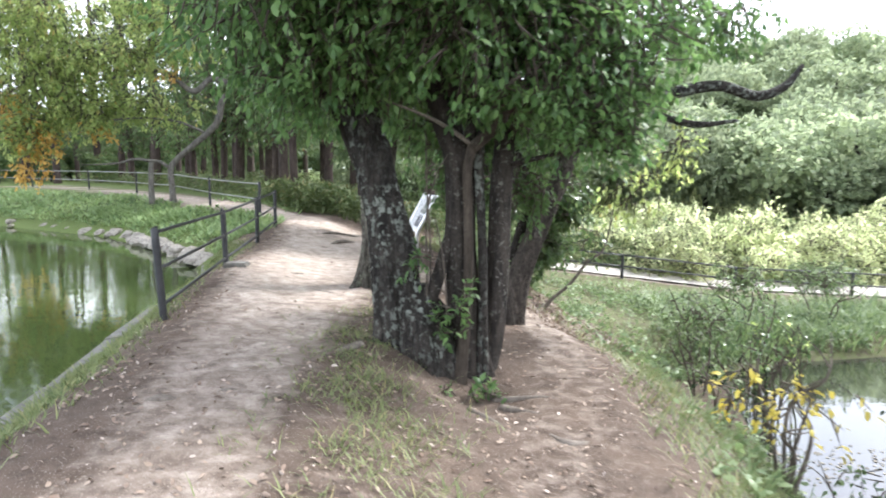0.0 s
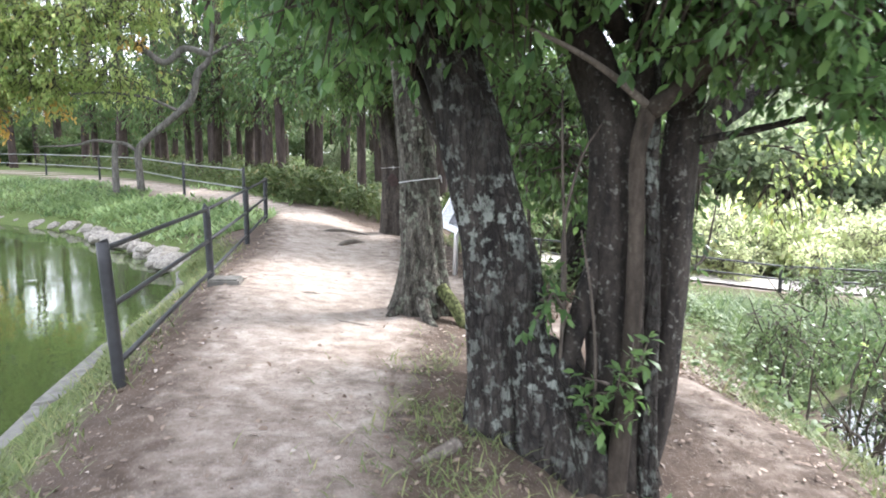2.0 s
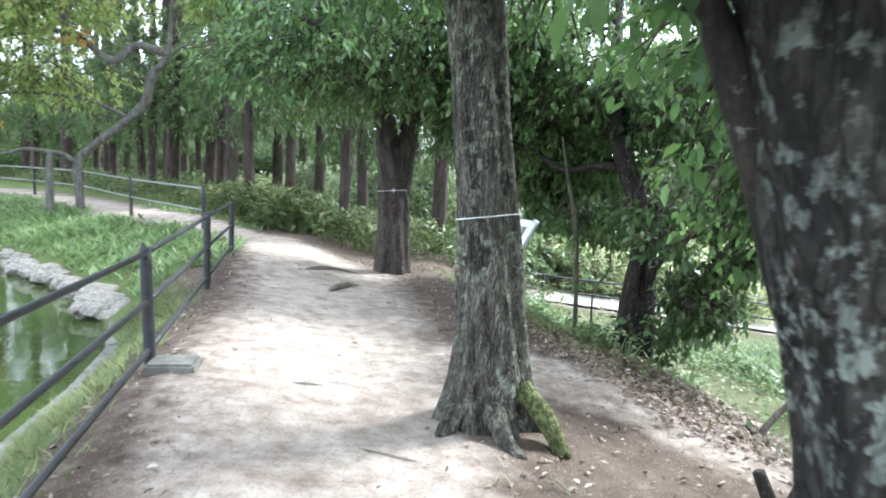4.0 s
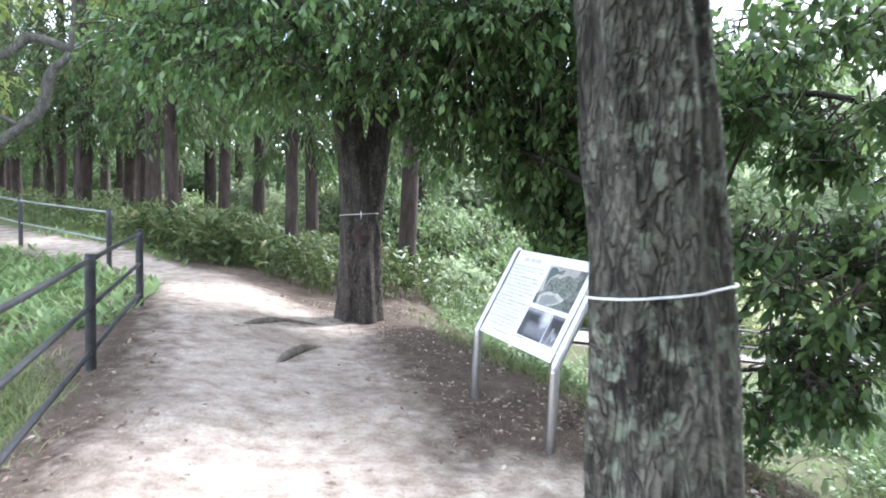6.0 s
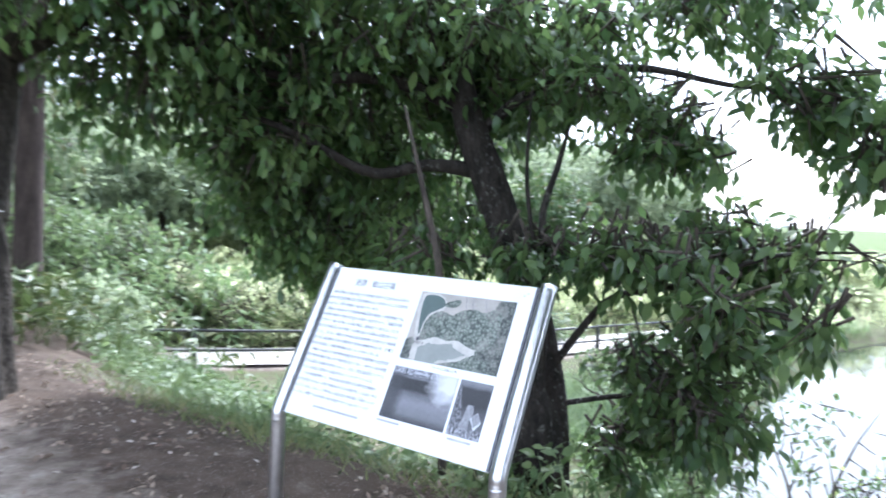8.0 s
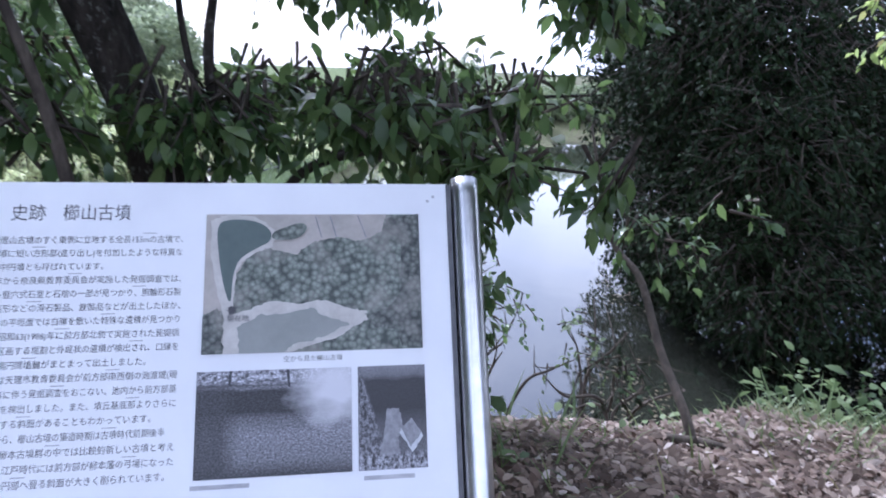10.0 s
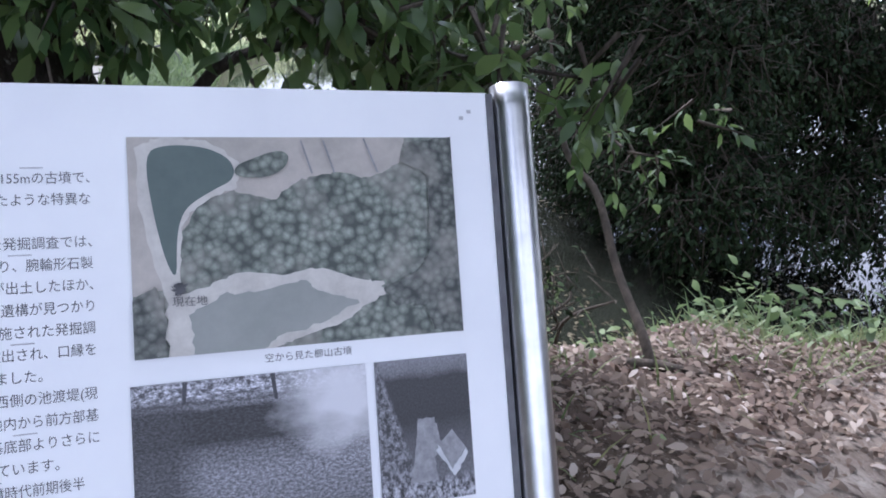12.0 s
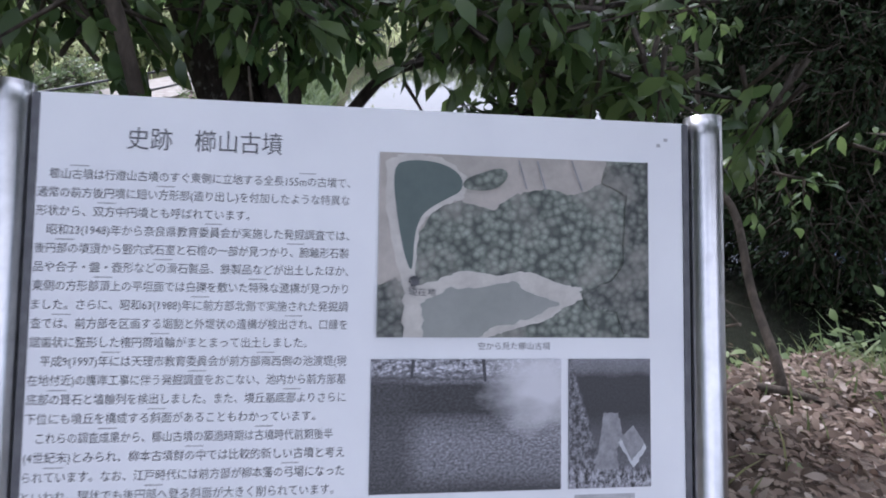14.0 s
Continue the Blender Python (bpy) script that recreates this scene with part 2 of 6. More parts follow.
M_ROCK = plain_material("pale bank stone", (0.13, 0.118, 0.1), (0.33, 0.3, 0.26), 5, 0.9, 0.0, 0.03)
M_ROPE = plain_material("white cord", (0.6, 0.6, 0.58), (0.8, 0.8, 0.78), 60, 0.8)
M_STEEL = plain_material("brushed stainless steel", (0.5, 0.5, 0.51), (0.62, 0.62, 0.63), 30, 0.3, 1.0, 0.0)
M_PANEL = plain_material("white enamel panel", (0.74, 0.75, 0.78), (0.8, 0.81, 0.83), 5, 0.5, 0.0, 0.0)
M_INK = plain_material("black ink", (0.07, 0.07, 0.08), (0.13, 0.13, 0.14), 40, 0.6, 0.0, 0.0)
M_INK_SOFT = plain_material("grey ink", (0.33, 0.33, 0.35), (0.5, 0.5, 0.52), 40, 0.6, 0.0, 0.0)
M_GRAVEL_PATH = plain_material("pale gravel", (0.27, 0.245, 0.215), (0.4, 0.37, 0.33), 6, 0.95, 0.0, 0.01)

# ---- mesh helpers ----
RNG = np.random.default_rng(7)


def mesh_from(name, verts, tris=None, polys=None, smooth=False):
    me = bpy.data.meshes.new(name)
    verts = np.asarray(verts, dtype=np.float32)
    if tris is not None:
        tris = np.asarray(tris, dtype=np.int32)
        n, k = tris.shape
        me.vertices.add(len(verts))
        me.vertices.foreach_set("co", verts.ravel())
        me.loops.add(n * k)
        me.loops.foreach_set("vertex_index", tris.ravel())
        me.polygons.add(n)
        me.polygons.foreach_set("loop_start", np.arange(0, n * k, k, dtype=np.int32))
        if smooth:
            me.polygons.foreach_set("use_smooth", np.ones(n, dtype=bool))
        me.update(calc_edges=True)
    else:
        me.from_pydata([tuple(map(float, v)) for v in verts], [], polys)
        if smooth:
            me.polygons.foreach_set("use_smooth", np.ones(len(me.polygons), dtype=bool))
    return me


def thing(name, label, category, at=(0, 0, 0), group="", kind=""):
    e = new(name)
    e.location = at
    return tagged(e, label, category, group, kind)


def part(name, me, material, parent, label=""):
    if material is not None:
        me.materials.append(material)
    ob = new(name, me)
    ob.parent = parent
    if label:
        ob["label"] = label
    return ob


def value_noise(x, y, seed=0):
    """Smooth noise on a unit lattice, 0 to 1."""
    xi, yi = np.floor(x).astype(np.int64), np.floor(y).astype(np.int64)
    fx, fy = x - xi, y - yi
    fx, fy = fx * fx * (3 - 2 * fx), fy * fy * (3 - 2 * fy)

    def h(a, b):
        n = (a * 374761393 + b * 668265263 + seed * 1442695041) & 0x7FFFFFFF
        n = ((n ^ (n >> 13)) * 1274126177) & 0x7FFFFFFF
        return ((n ^ (n >> 16)) & 0xFFFF) / 65535.0
    return (h(xi, yi) * (1 - fx) + h(xi + 1, yi) * fx) * (1 - fy) + (h(xi, yi + 1) * (1 - fx) + h(xi + 1, yi + 1) * fx) * fy


def fractal(x, y, seed=0, octaves=4):
    return sum(value_noise(x * 2 ** o, y * 2 ** o, seed + o) * 0.5 ** o for o in range(octaves)) / (2 - 0.5 ** (octaves - 1))


def smooth_path(pts, n):
    """n points along a smooth curve through pts (Catmull-Rom)."""
    p = np.asarray(pts, dtype=float)
    p = np.vstack([2 * p[0] - p[1], p, 2 * p[-1] - p[-2]])
    out = []
    for t in np.linspace(0, len(p) - 3 - 1e-6, n):
        i = int(t)
        u = t - i
        a, b, c, d = p[i], p[i + 1], p[i + 2], p[i + 3]
        out.append(0.5 * (2 * b + (c - a) * u + (2 * a - 5 * b + 4 * c - d) * u * u + (3 * b - a - 3 * c + d) * u ** 3))
    return np.array(out)


def tube(pts, radii, sides=8, rings=None, rough=0.0, seed=0, flutes=0, flare=0.0, flare_h=0.5, cap=True):
    """A tapered, uneven limb along pts. flare: root swelling at its foot, with as many ridges as flutes."""
    rings = rings or max(6, len(pts) * 4)
    line = smooth_path(pts, rings)
    r = np.interp(np.linspace(0, 1, rings), np.linspace(0, 1, len(radii)), radii)
    tan = np.gradient(line, axis=0)
    tan /= np.linalg.norm(tan, axis=1)[:, None]
    ref = np.array([1.0, 0, 0]) if abs(tan[0][0]) < 0.8 else np.array([0, 1.0, 0])
    verts = []
    ang = np.linspace(0, 2 * np.pi, sides, endpoint=False)
    length = np.concatenate([[0], np.cumsum(np.linalg.norm(np.diff(line, axis=0), axis=1))])
    for i in range(rings):
        s = ref - tan[i] * ref.dot(tan[i])
        s /= np.linalg.norm(s)
        ref = s
        q = np.cross(tan[i], s)
        rr = np.full(sides, r[i])
        if flare:
            f = flare * math.exp(-length[i] / flare_h)
            ridge = 0.55 + 0.45 * np.cos(flutes * ang + seed + 0.6 * np.sin(2 * ang + seed))
            rr = rr * (1 + f * ridge ** 1.5 * 1.6)
            rr = rr * (1 + 0.07 * np.cos(flutes * ang + seed + 1.3 + length[i] * 0.5))
        if rough:
            nz = fractal(np.cos(ang) * 2.2 + 11 + seed, np.sin(ang) * 2.2 + length[i] * 1.4 + 7, seed, 4) - 0.5
            fine = value_noise(ang * sides / 6.283 * 0.45, np.full(sides, length[i] * 9.0) + np.round(ang * 3), seed + 9) - 0.5
            rr = rr * (1 + rough * 2.2 * nz) + rough * 0.08 * fine * min(1.0, r[i] * 6)
        verts.append(line[i] + np.outer(np.cos(ang) * rr, s) + np.outer(np.sin(ang) * rr, q))
    verts = np.vstack(verts)
    idx = np.arange(rings * sides).reshape(rings, sides)
    a, b = idx[:-1], idx[1:]
    quads = np.stack([a, np.roll(a, -1, 1), np.roll(b, -1, 1), b], -1).reshape(-1, 4)
    faces = [tuple(f) for f in quads]
    if cap:
        faces += [tuple(idx[-1]), tuple(idx[0][::-1])]
    return verts, faces


def tube_mesh(name, *a, **k):
    v, f = tube(*a, **k)
    me = mesh_from(name, v, polys=f, smooth=True)
    return me


def join(pieces):
    """Several (verts, faces) as one."""
    vs, fs, n = [], [], 0
    for v, f in pieces:
        vs.append(v)
        fs += [tuple(i + n for i in q) for q in f]
        n += len(v)
    return np.vstack(vs), fs


LEAF_V = np.array([(0, 0, 0), (0.4, 0.24, 0.05), (0.46, 0.6, 0.03), (0, 1, -0.14), (-0.46, 0.6, 0.06), (-0.4, 0.24, 0.01)])
LEAF_F = np.array([(0, 1, 5), (1, 2, 5), (2, 4, 5), (2, 3, 4)])
BLADE_V = np.array([(-0.5, 0, 0), (0.5, 0, 0), (-0.4, 0.5, 0.06), (0.4, 0.5, 0.06), (0, 1, 0.32)])
BLADE_F = np.array([(0, 1, 3), (0, 3, 2), (2, 3, 4)])


def unit(a):
    return a / np.maximum(np.linalg.norm(a, axis=1), 1e-6)[:, None]


def blades(pos, along, up, length, width, shape="leaf"):
    """Many leaves or blades at once: verts and triangles."""
    tv, tf = (LEAF_V, LEAF_F) if shape == "leaf" else (BLADE_V, BLADE_F)
    y = unit(along)
    x = unit(np.cross(y, up))
    z = np.cross(x, y)
    n = len(pos)
    length = np.broadcast_to(length, n)[:, None, None]
    width = np.broadcast_to(width, n)[:, None, None]
    v = pos[:, None] + tv[None, :, :1] * width * x[:, None] + tv[None, :, 1:2] * length * y[:, None] + tv[None, :, 2:] * length * z[:, None]
    f = tf[None] + (np.arange(n) * len(tv))[:, None, None]
    return v.reshape(-1, 3), f.reshape(-1, 3)


def ball(n):
    return unit(RNG.normal(size=(n, 3)))


def crown(blobs, clusters, per, leaf, wide=0.42, spread=0.22, droop=0.4, shell=0.45, gap=0.42, gap_scale=0.9, twig=0.012, floor_z=None):
    """Sprays of leaves round twigs, in and on several ellipsoids (centre and half sizes). Returns leaf and twig meshes' arrays."""
    blobs = np.asarray(blobs, dtype=float)
    size = blobs[:, 3] * blobs[:, 4] + blobs[:, 4] * blobs[:, 5] + blobs[:, 3] * blobs[:, 5]
    which = RNG.choice(len(blobs), clusters * 2, p=size / size.sum())
    d = ball(len(which))
    r = shell + (1 - shell) * RNG.random(len(which)) ** 0.6
    c = blobs[which, :3] + d * blobs[which, 3:] * r[:, None]
    g = fractal(c[:, 0] / gap_scale + 50 + c[:, 2] * 0.7 / gap_scale, c[:, 1] / gap_scale + 31 - c[:, 2] * 0.9 / gap_scale, 3, 2)
    keep = g > gap
    if floor_z is not None:
        keep &= c[:, 2] > floor_z
    c, d = c[keep][:clusters], d[keep][:clusters]
    n = len(c)
    way = unit(d + 0.8 * ball(n) - np.array([0, 0, droop]))
    k = np.repeat(np.arange(n), per)
    t = RNG.random(n * per)
    pos = c[k] + way[k] * (t * spread * 2 - spread)[:, None] + ball(n * per) * spread * 0.28
    along = unit(way[k] * 0.6 + ball(n * per) * 0.85 - np.array([0, 0, droop]))
    up = unit(ball(n * per) * 0.8 + np.array([0, 0, 1.2]))
    ln = leaf * (0.6 + 0.7 * RNG.random(n * per))
    lv, lf = blades(pos, along, up, ln, ln * wide)
    a, b = c - way * spread * 1.6, c + way * spread
    s = unit(np.cross(way, ball(n))) * twig
    q = np.cross(way, unit(s)) * twig
    tv = np.stack([a + s, a - 0.5 * s + q, a - 0.5 * s - q, b], 1).reshape(-1, 3)
    tf = (np.array([(0, 1, 3), (1, 2, 3), (2, 0, 3)])[None] + (np.arange(n) * 4)[:, None, None]).reshape(-1, 3)
    return (lv, lf), (tv, tf)


# ---- the lie of the land ----
POND_A = np.array([(-3.2, -40), (-3.3, 0), (-3.6, 4.5), (-4.1, 8.4), (-4.35, 12), (-5.4, 14.8), (-7.5, 17.4), (-10, 20.4),
                   (-15.5, 24), (-26, 30), (-60, 40), (-90, 20), (-90, -40)], dtype=float)
POND_B = np.array([(5.6, -40), (5.4, 3), (4.9, 7.0), (5.1, 8.8), (5.5, 10), (6.1, 12.0), (8.0, 13.5), (13, 14.6), (22, 15.5), (33, 13), (38, 4), (40, -40)], dtype=float)
FAR_PATH = np.array([(-3.2, 16.6), (-4.8, 19.2), (-8.2, 23.4), (-13.4, 29.5), (-22, 38), (-40, 50)], dtype=float)
LOW_FENCE = [(x, 20.9 - (x - 3.2) * 0.262) for x in (-3.2, 0.0, 3.2, 6.4, 9.7, 12.9, 16.1, 19.4)]


def edge_distance(poly, x, y):
    """Distance to a closed outline, negative inside."""
    best = np.full(x.shape, 1e9)
    inside = np.zeros(x.shape, dtype=bool)
    for (x0, y0), (x1, y1) in zip(poly, np.roll(poly, -1, 0)):
        dx, dy = x1 - x0, y1 - y0
        t = np.clip(((x - x0) * dx + (y - y0) * dy) / (dx * dx + dy * dy), 0, 1)
        best = np.minimum(best, np.hypot(x - x0 - t * dx, y - y0 - t * dy))
        cross = (y0 > y) != (y1 > y)
        inside ^= cross & (x < x0 + (y - y0) * dx / (dy if abs(dy) > 1e-9 else 1e-9))
    return np.where(inside, -best, best)


def line_distance(line, x, y):
    best = np.full(np.shape(x), 1e9)
    for (x0, y0), (x1, y1) in zip(line[:-1], line[1:]):
        dx, dy = x1 - x0, y1 - y0
        t = np.clip(((x - x0) * dx + (y - y0) * dy) / (dx * dx + dy * dy), 0, 1)
        best = np.minimum(best, np.hypot(x - x0 - t * dx, y - y0 - t * dy))
    return best


def ease(v, a, b):
    t = np.clip((v - a) / (b - a), 0, 1)
    return t * t * (3 - 2 * t)


def brow(y):
    """x of the causeway's eastern brow."""
    return np.interp(y, [-10, 3.3, 5, 6.3, 7.5, 8.8, 9.8, 11, 12.9, 14.7, 16.2, 19, 26], [1.5, 1.45, 1.6, 1.8, 1.6, 1.25, 0.55, 0.25, 0.1, -0.4, -0.5, -0.1, 0.6])


def land(x, y, fine=True):
    x, y = np.asarray(x, dtype=float), np.asarray(y, dtype=float)
    d = edge_distance(POND_A, x, y)
    dam = 1 - ease(y, 12.5, 16.0) * ease(-x, 3.4, 5.4)
    z_dam = np.interp(d, [-8, -1.2, -0.02, 0.0, 0.3, 0.75, 1.2], [-1.7, -1.2, -0.8, -0.5, -0.36, -0.06, 0.02])
    z_far = np.interp(d, [-8, -1.2, 0, 0.6, 3.0, 4.2], [-1.7, -1.1, -0.58, -0.2, 0.33, 0.4])
    z = z_dam * dam + z_far * (1 - dam)
    # cross fall towards the trees
    south = 1 - ease(y, 8.5, 11)
    z = z + np.interp(x, [-2.6, -1, -0.5, 0, 0.5, 1.9], [0, -0.06, -0.1, -0.26, -0.37, -0.43]) * south + np.interp(x, [-2.6, -1, 0.5], [0, -0.07, -0.12]) * (1 - south) * dam
    z = z + np.interp(y, [5, 6.6, 9.5, 12.7, 15, 18], [0, 0, 0.12, 0.12, 0.22, 0.2]) * (1 - ease(x, -3.2, -1.4)) * ease(d, 0.3, 1.0) * dam
    z = z - 0.22 * np.exp(-((x - 0.3) / 0.5) ** 2 - ((y - 5.25) / 0.6) ** 2)
    e = x - brow(y)
    steep = np.interp(e, [0, 0.5, 3.2, 4.4, 7], [0, -0.2, -2.2, -2.7, -3.4])
    bench = np.interp(e, [0, 0.4, 1.6, 2.3, 3.9, 5.6, 7], [0, -0.1, -0.46, -1.1, -2.2, -2.75, -3.3])
    north = np.interp(e, [0, 0.5, 3.4, 9, 20], [0, -0.14, -1.65, -2.3, -2.6])
    wb = ease(y, 7.2, 9.3)
    wn = ease(y, 11.8, 14.2)
    east = (steep * (1 - wb) + bench * wb) * (1 - wn) + north * wn
    dl = line_distance(LOW_FENCE, x, y)
    z = z + east
    # terrace of the lower path
    lp = np.interp(x, [-4, 0, 3.2, 9.7, 20], [-1.2, -1.45, -1.72, -2.28, -2.4])
    z = np.where((x > -1), z * ease(dl, 0.6, 2.2) + lp * (1 - ease(dl, 0.6, 2.2)), z)
    db = edge_distance(POND_B, x, y)
    z = np.where(db < 0.8, np.minimum(z, np.interp(db, [-5, -1, 0, 0.8], [-3.7, -3.4, -2.7, -2.2])), z)
    z = np.where((db > 0.12) & (x > 0), np.maximum(z, -2.56), z)
    z = np.where(x > 30, np.maximum(z, np.interp(db, [0, 2, 10], [-3, -2.4, -1.8])), z)
    hill = 15 * np.exp(-((x - 46) ** 2 + (y - 82) ** 2) / (2 * 25 ** 2))
    z = z + hill
    if fine:
        z = z + 0.06 * (fractal(x * 1.1 + 40, y * 1.1 + 40, 1, 3) - 0.5) + 0.045 * (fractal(x * 5 + 90, y * 5 + 90, 5, 3) - 0.5)
    return z


PATH_MAIN = [(-0.9, -6, 0.5), (-1.3, 0, 0.45), (-1.48, 2.6, 0.42), (-1.7, 4, 0.47), (-1.8, 6.2, 0.66), (-1.87, 9, 0.95), (-1.95, 12, 0.95),
             (-2.2, 14.8, 1.0), (-3.2, 17.0, 0.55), (-5.0, 19.5, 0.55), (-8.4, 23.5, 0.7), (-13.4, 29.7, 0.8), (-22, 38.2, 0.8)]
PATH_SIDE = [(0.5, 0, 0.3), (0.7, 3.4, 0.34), (1.2, 5.25, 0.32), (1.5, 6.8, 0.28), (1.3, 8.4, 0.26), (0.7, 9.6, 0.35), (-0.5, 10.4, 0.6)]


def trodden(x, y):
    best = np.zeros(np.shape(x))
    for path in (PATH_MAIN, PATH_SIDE):
        for (x0, y0, w0), (x1, y1, w1) in zip(path[:-1], path[1:]):
            dx, dy = x1 - x0, y1 - y0
            t = np.clip(((x - x0) * dx + (y - y0) * dy) / (dx * dx + dy * dy), 0, 1)
            dist = np.hypot(x - x0 - t * dx, y - y0 - t * dy) / (w0 + t * (w1 - w0))
            # Less pale wear towards the start, which also puts tree shade into the soil.
            wear_shade = np.interp(y, [0, 4.5, 8, 40], [0.4, 0.5, 1.0, 1.0]) if path is PATH_MAIN else np.interp(y, [0, 6, 8, 12], [0.12, 0.15, 0.65, 0.85])
            best = np.maximum(best, (1 - ease(dist, 0.6, 1.5)) * wear_shade)
    dl = line_distance([(a, b + 1.1) for a, b in LOW_FENCE], x, y)
    return np.maximum(best, 1 - ease(dl, 0.7, 1.1))


def greenness(x, y):
    d = edge_distance(POND_A, x, y)
    e = x - brow(y)
    g = 0.75 * ease(d, 1.15, 0.5) * (d > -0.2)
    g = np.maximum(g, ease(y, 14.5, 17) * (x < -4) * 0.85)
    g = np.maximum(g, ease(e, 0.2, 1.6) * np.where((y > 8.6) & (y < 12), 0.45, 0.62))
    g = np.maximum(g, 0.22 * np.exp(-((x + 0.65) / 0.55) ** 2) * ease(y, 7.5, 5.5))
    g = np.maximum(g, ease(y, 24, 30))
    return g * (1 - trodden(x, y))


def axis(lo, hi, step, far_lo, far_hi):
    mid = np.arange(lo, hi + step, step)
    out_hi, out_lo, s = [hi + step], [lo], step
    while out_hi[-1] < far_hi:
        s *= 1.13
        out_hi.append(out_hi[-1] + s)
    s = step
    while out_lo[-1] > far_lo:
        s *= 1.13
        out_lo.append(out_lo[-1] - s)
    return np.concatenate([out_lo[:0:-1], mid, out_hi[1:]])


gx, gy = axis(-5.5, 5.5, 0.085, -1500, 1500), axis(0.0, 18.5, 0.085, -1500, 1500)
X, Y = np.meshgrid(gx, gy)
Z = land(X, Y)
nx, ny = len(gx), len(gy)
ids = np.arange(nx * ny).reshape(ny, nx)
quads = np.stack([ids[:-1, :-1], ids[:-1, 1:], ids[1:, 1:], ids[1:, :-1]], -1).reshape(-1, 4)
me = mesh_from("ground", np.stack([X, Y, Z], -1).reshape(-1, 3), tris=quads, smooth=True)
cover = np.ones((nx * ny, 4), dtype=np.float32)
cover[:, 0], cover[:, 1], cover[:, 2] = trodden(X, Y).ravel(), greenness(X, Y).ravel(), 0
me.color_attributes.new("cover", "FLOAT_COLOR", "POINT").data.foreach_set("color", cover.ravel())
me.materials.append(M_SOIL)
tagged(new("ground", me), "sandy trodden earth with leaf litter and green banks", "ground", kind="structure")


def sheet(name, outline, z, material, label):
    bm = bmesh.new()
    bm.faces.new([bm.verts.new((x, y, z)) for x, y in outline])
    bmesh.ops.triangulate(bm, faces=bm.faces[:])
    me = bpy.data.meshes.new(name)
    bm.to_mesh(me)
    bm.free()
    me.materials.append(material)
    return tagged(new(name, me), label, "water", kind="structure")


def widened(poly, by):
    c = poly.mean(0)
    return [tuple(p + (p - c) / np.linalg.norm(p - c) * by) for p in poly]


sheet("water_pond", [tuple(p) for p in POND_A], -0.56, M_WATER_A, "still olive-green pond water beside the causeway")
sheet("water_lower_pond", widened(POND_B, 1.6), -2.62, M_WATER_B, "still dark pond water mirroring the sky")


def gz(x, y):
    return float(land(np.array([x]), np.array([y]))[0])
# ---- pond edge ----
def curb():
    """Low concrete kerb that holds the causeway's bank, in lengths."""
    line = smooth_path([(-3.28, -2, 0), (-3.3, 0, 0), (-3.6, 4.5, 0), (-4.1, 8.4, 0), (-4.35, 12, 0), (-5.2, 14.5, 0)], 12)
    e = thing("concrete_kerb", "weathered grey concrete kerb along the pond bank", "kerb", (line[0][0], line[0][1], -0.56))
    o = np.array(e.location)
    for i, (a, b) in enumerate(zip(line[:-1], line[1:])):
        t = (b - a) / np.linalg.norm(b - a)
        s = np.array([t[1], -t[0], 0])
        a, b = a + t * 0.006, b - t * 0.006
        prof = [(-0.06, -0.5), (-0.06, 0.1), (-0.04, 0.125), (0.17, 0.15), (0.19, 0.13), (0.19, -0.5)]
        v = [p + s * u + np.array([0, 0, -0.56 + w + 0.012 * math.sin(i * 2.3)]) - o for p in (a, b) for u, w in prof]
        k = len(prof)
        f = [(j, j + 1, j + 1 + k, j + k) for j in range(k - 1)] + [tuple(range(k))[::-1], tuple(range(k, 2 * k))]
        part("kerb_length", mesh_from("kerb_length", v, polys=f), M_CONCRETE, e)


curb()


def rock(seed, size):
    bm = bmesh.new()
    bmesh.ops.create_icosphere(bm, subdivisions=2, radius=1)
    for v in bm.verts:
        n = noise.noise(v.co * 1.3 + Vector((seed * 3.1, 0, 0)))
        v.co = v.co * (1 + 0.45 * n)
        v.co.x, v.co.y, v.co.z = v.co.x * size, v.co.y * size * 0.75, v.co.z * size * 0.55
    me = bpy.data.meshes.new("bank_stone")
    bm.to_mesh(me)
    bm.free()
    me.materials.append(M_ROCK)
    return me


STONES = [rock(i, 1.0) for i in range(5)]
shore = smooth_path([(-5.0, 13.9, 0), (-5.5, 14.9, 0), (-7.5, 17.4, 0), (-10, 20.4, 0), (-15.5, 24, 0)], 60)
for i, p in enumerate(shore):
    if i > 44 and i % 2:
        continue
    ob = new("bank_stone", STONES[i % 5])
    s = 0.09 + 0.24 * RNG.random() ** 1.5
    q = RNG.normal(0, 0.3, 2)
    ob.matrix_basis = Matrix.LocRotScale((p[0] + q[0] * 0.5, p[1] + 0.12 + q[1] * 0.5, -0.55 + 0.12 * RNG.random() + 0.05), Euler((0, 0, RNG.random() * 6)), (s, s, s))
    tagged(ob, "pale rough stone at the pond's waterline", "stone", "stones along the shore")


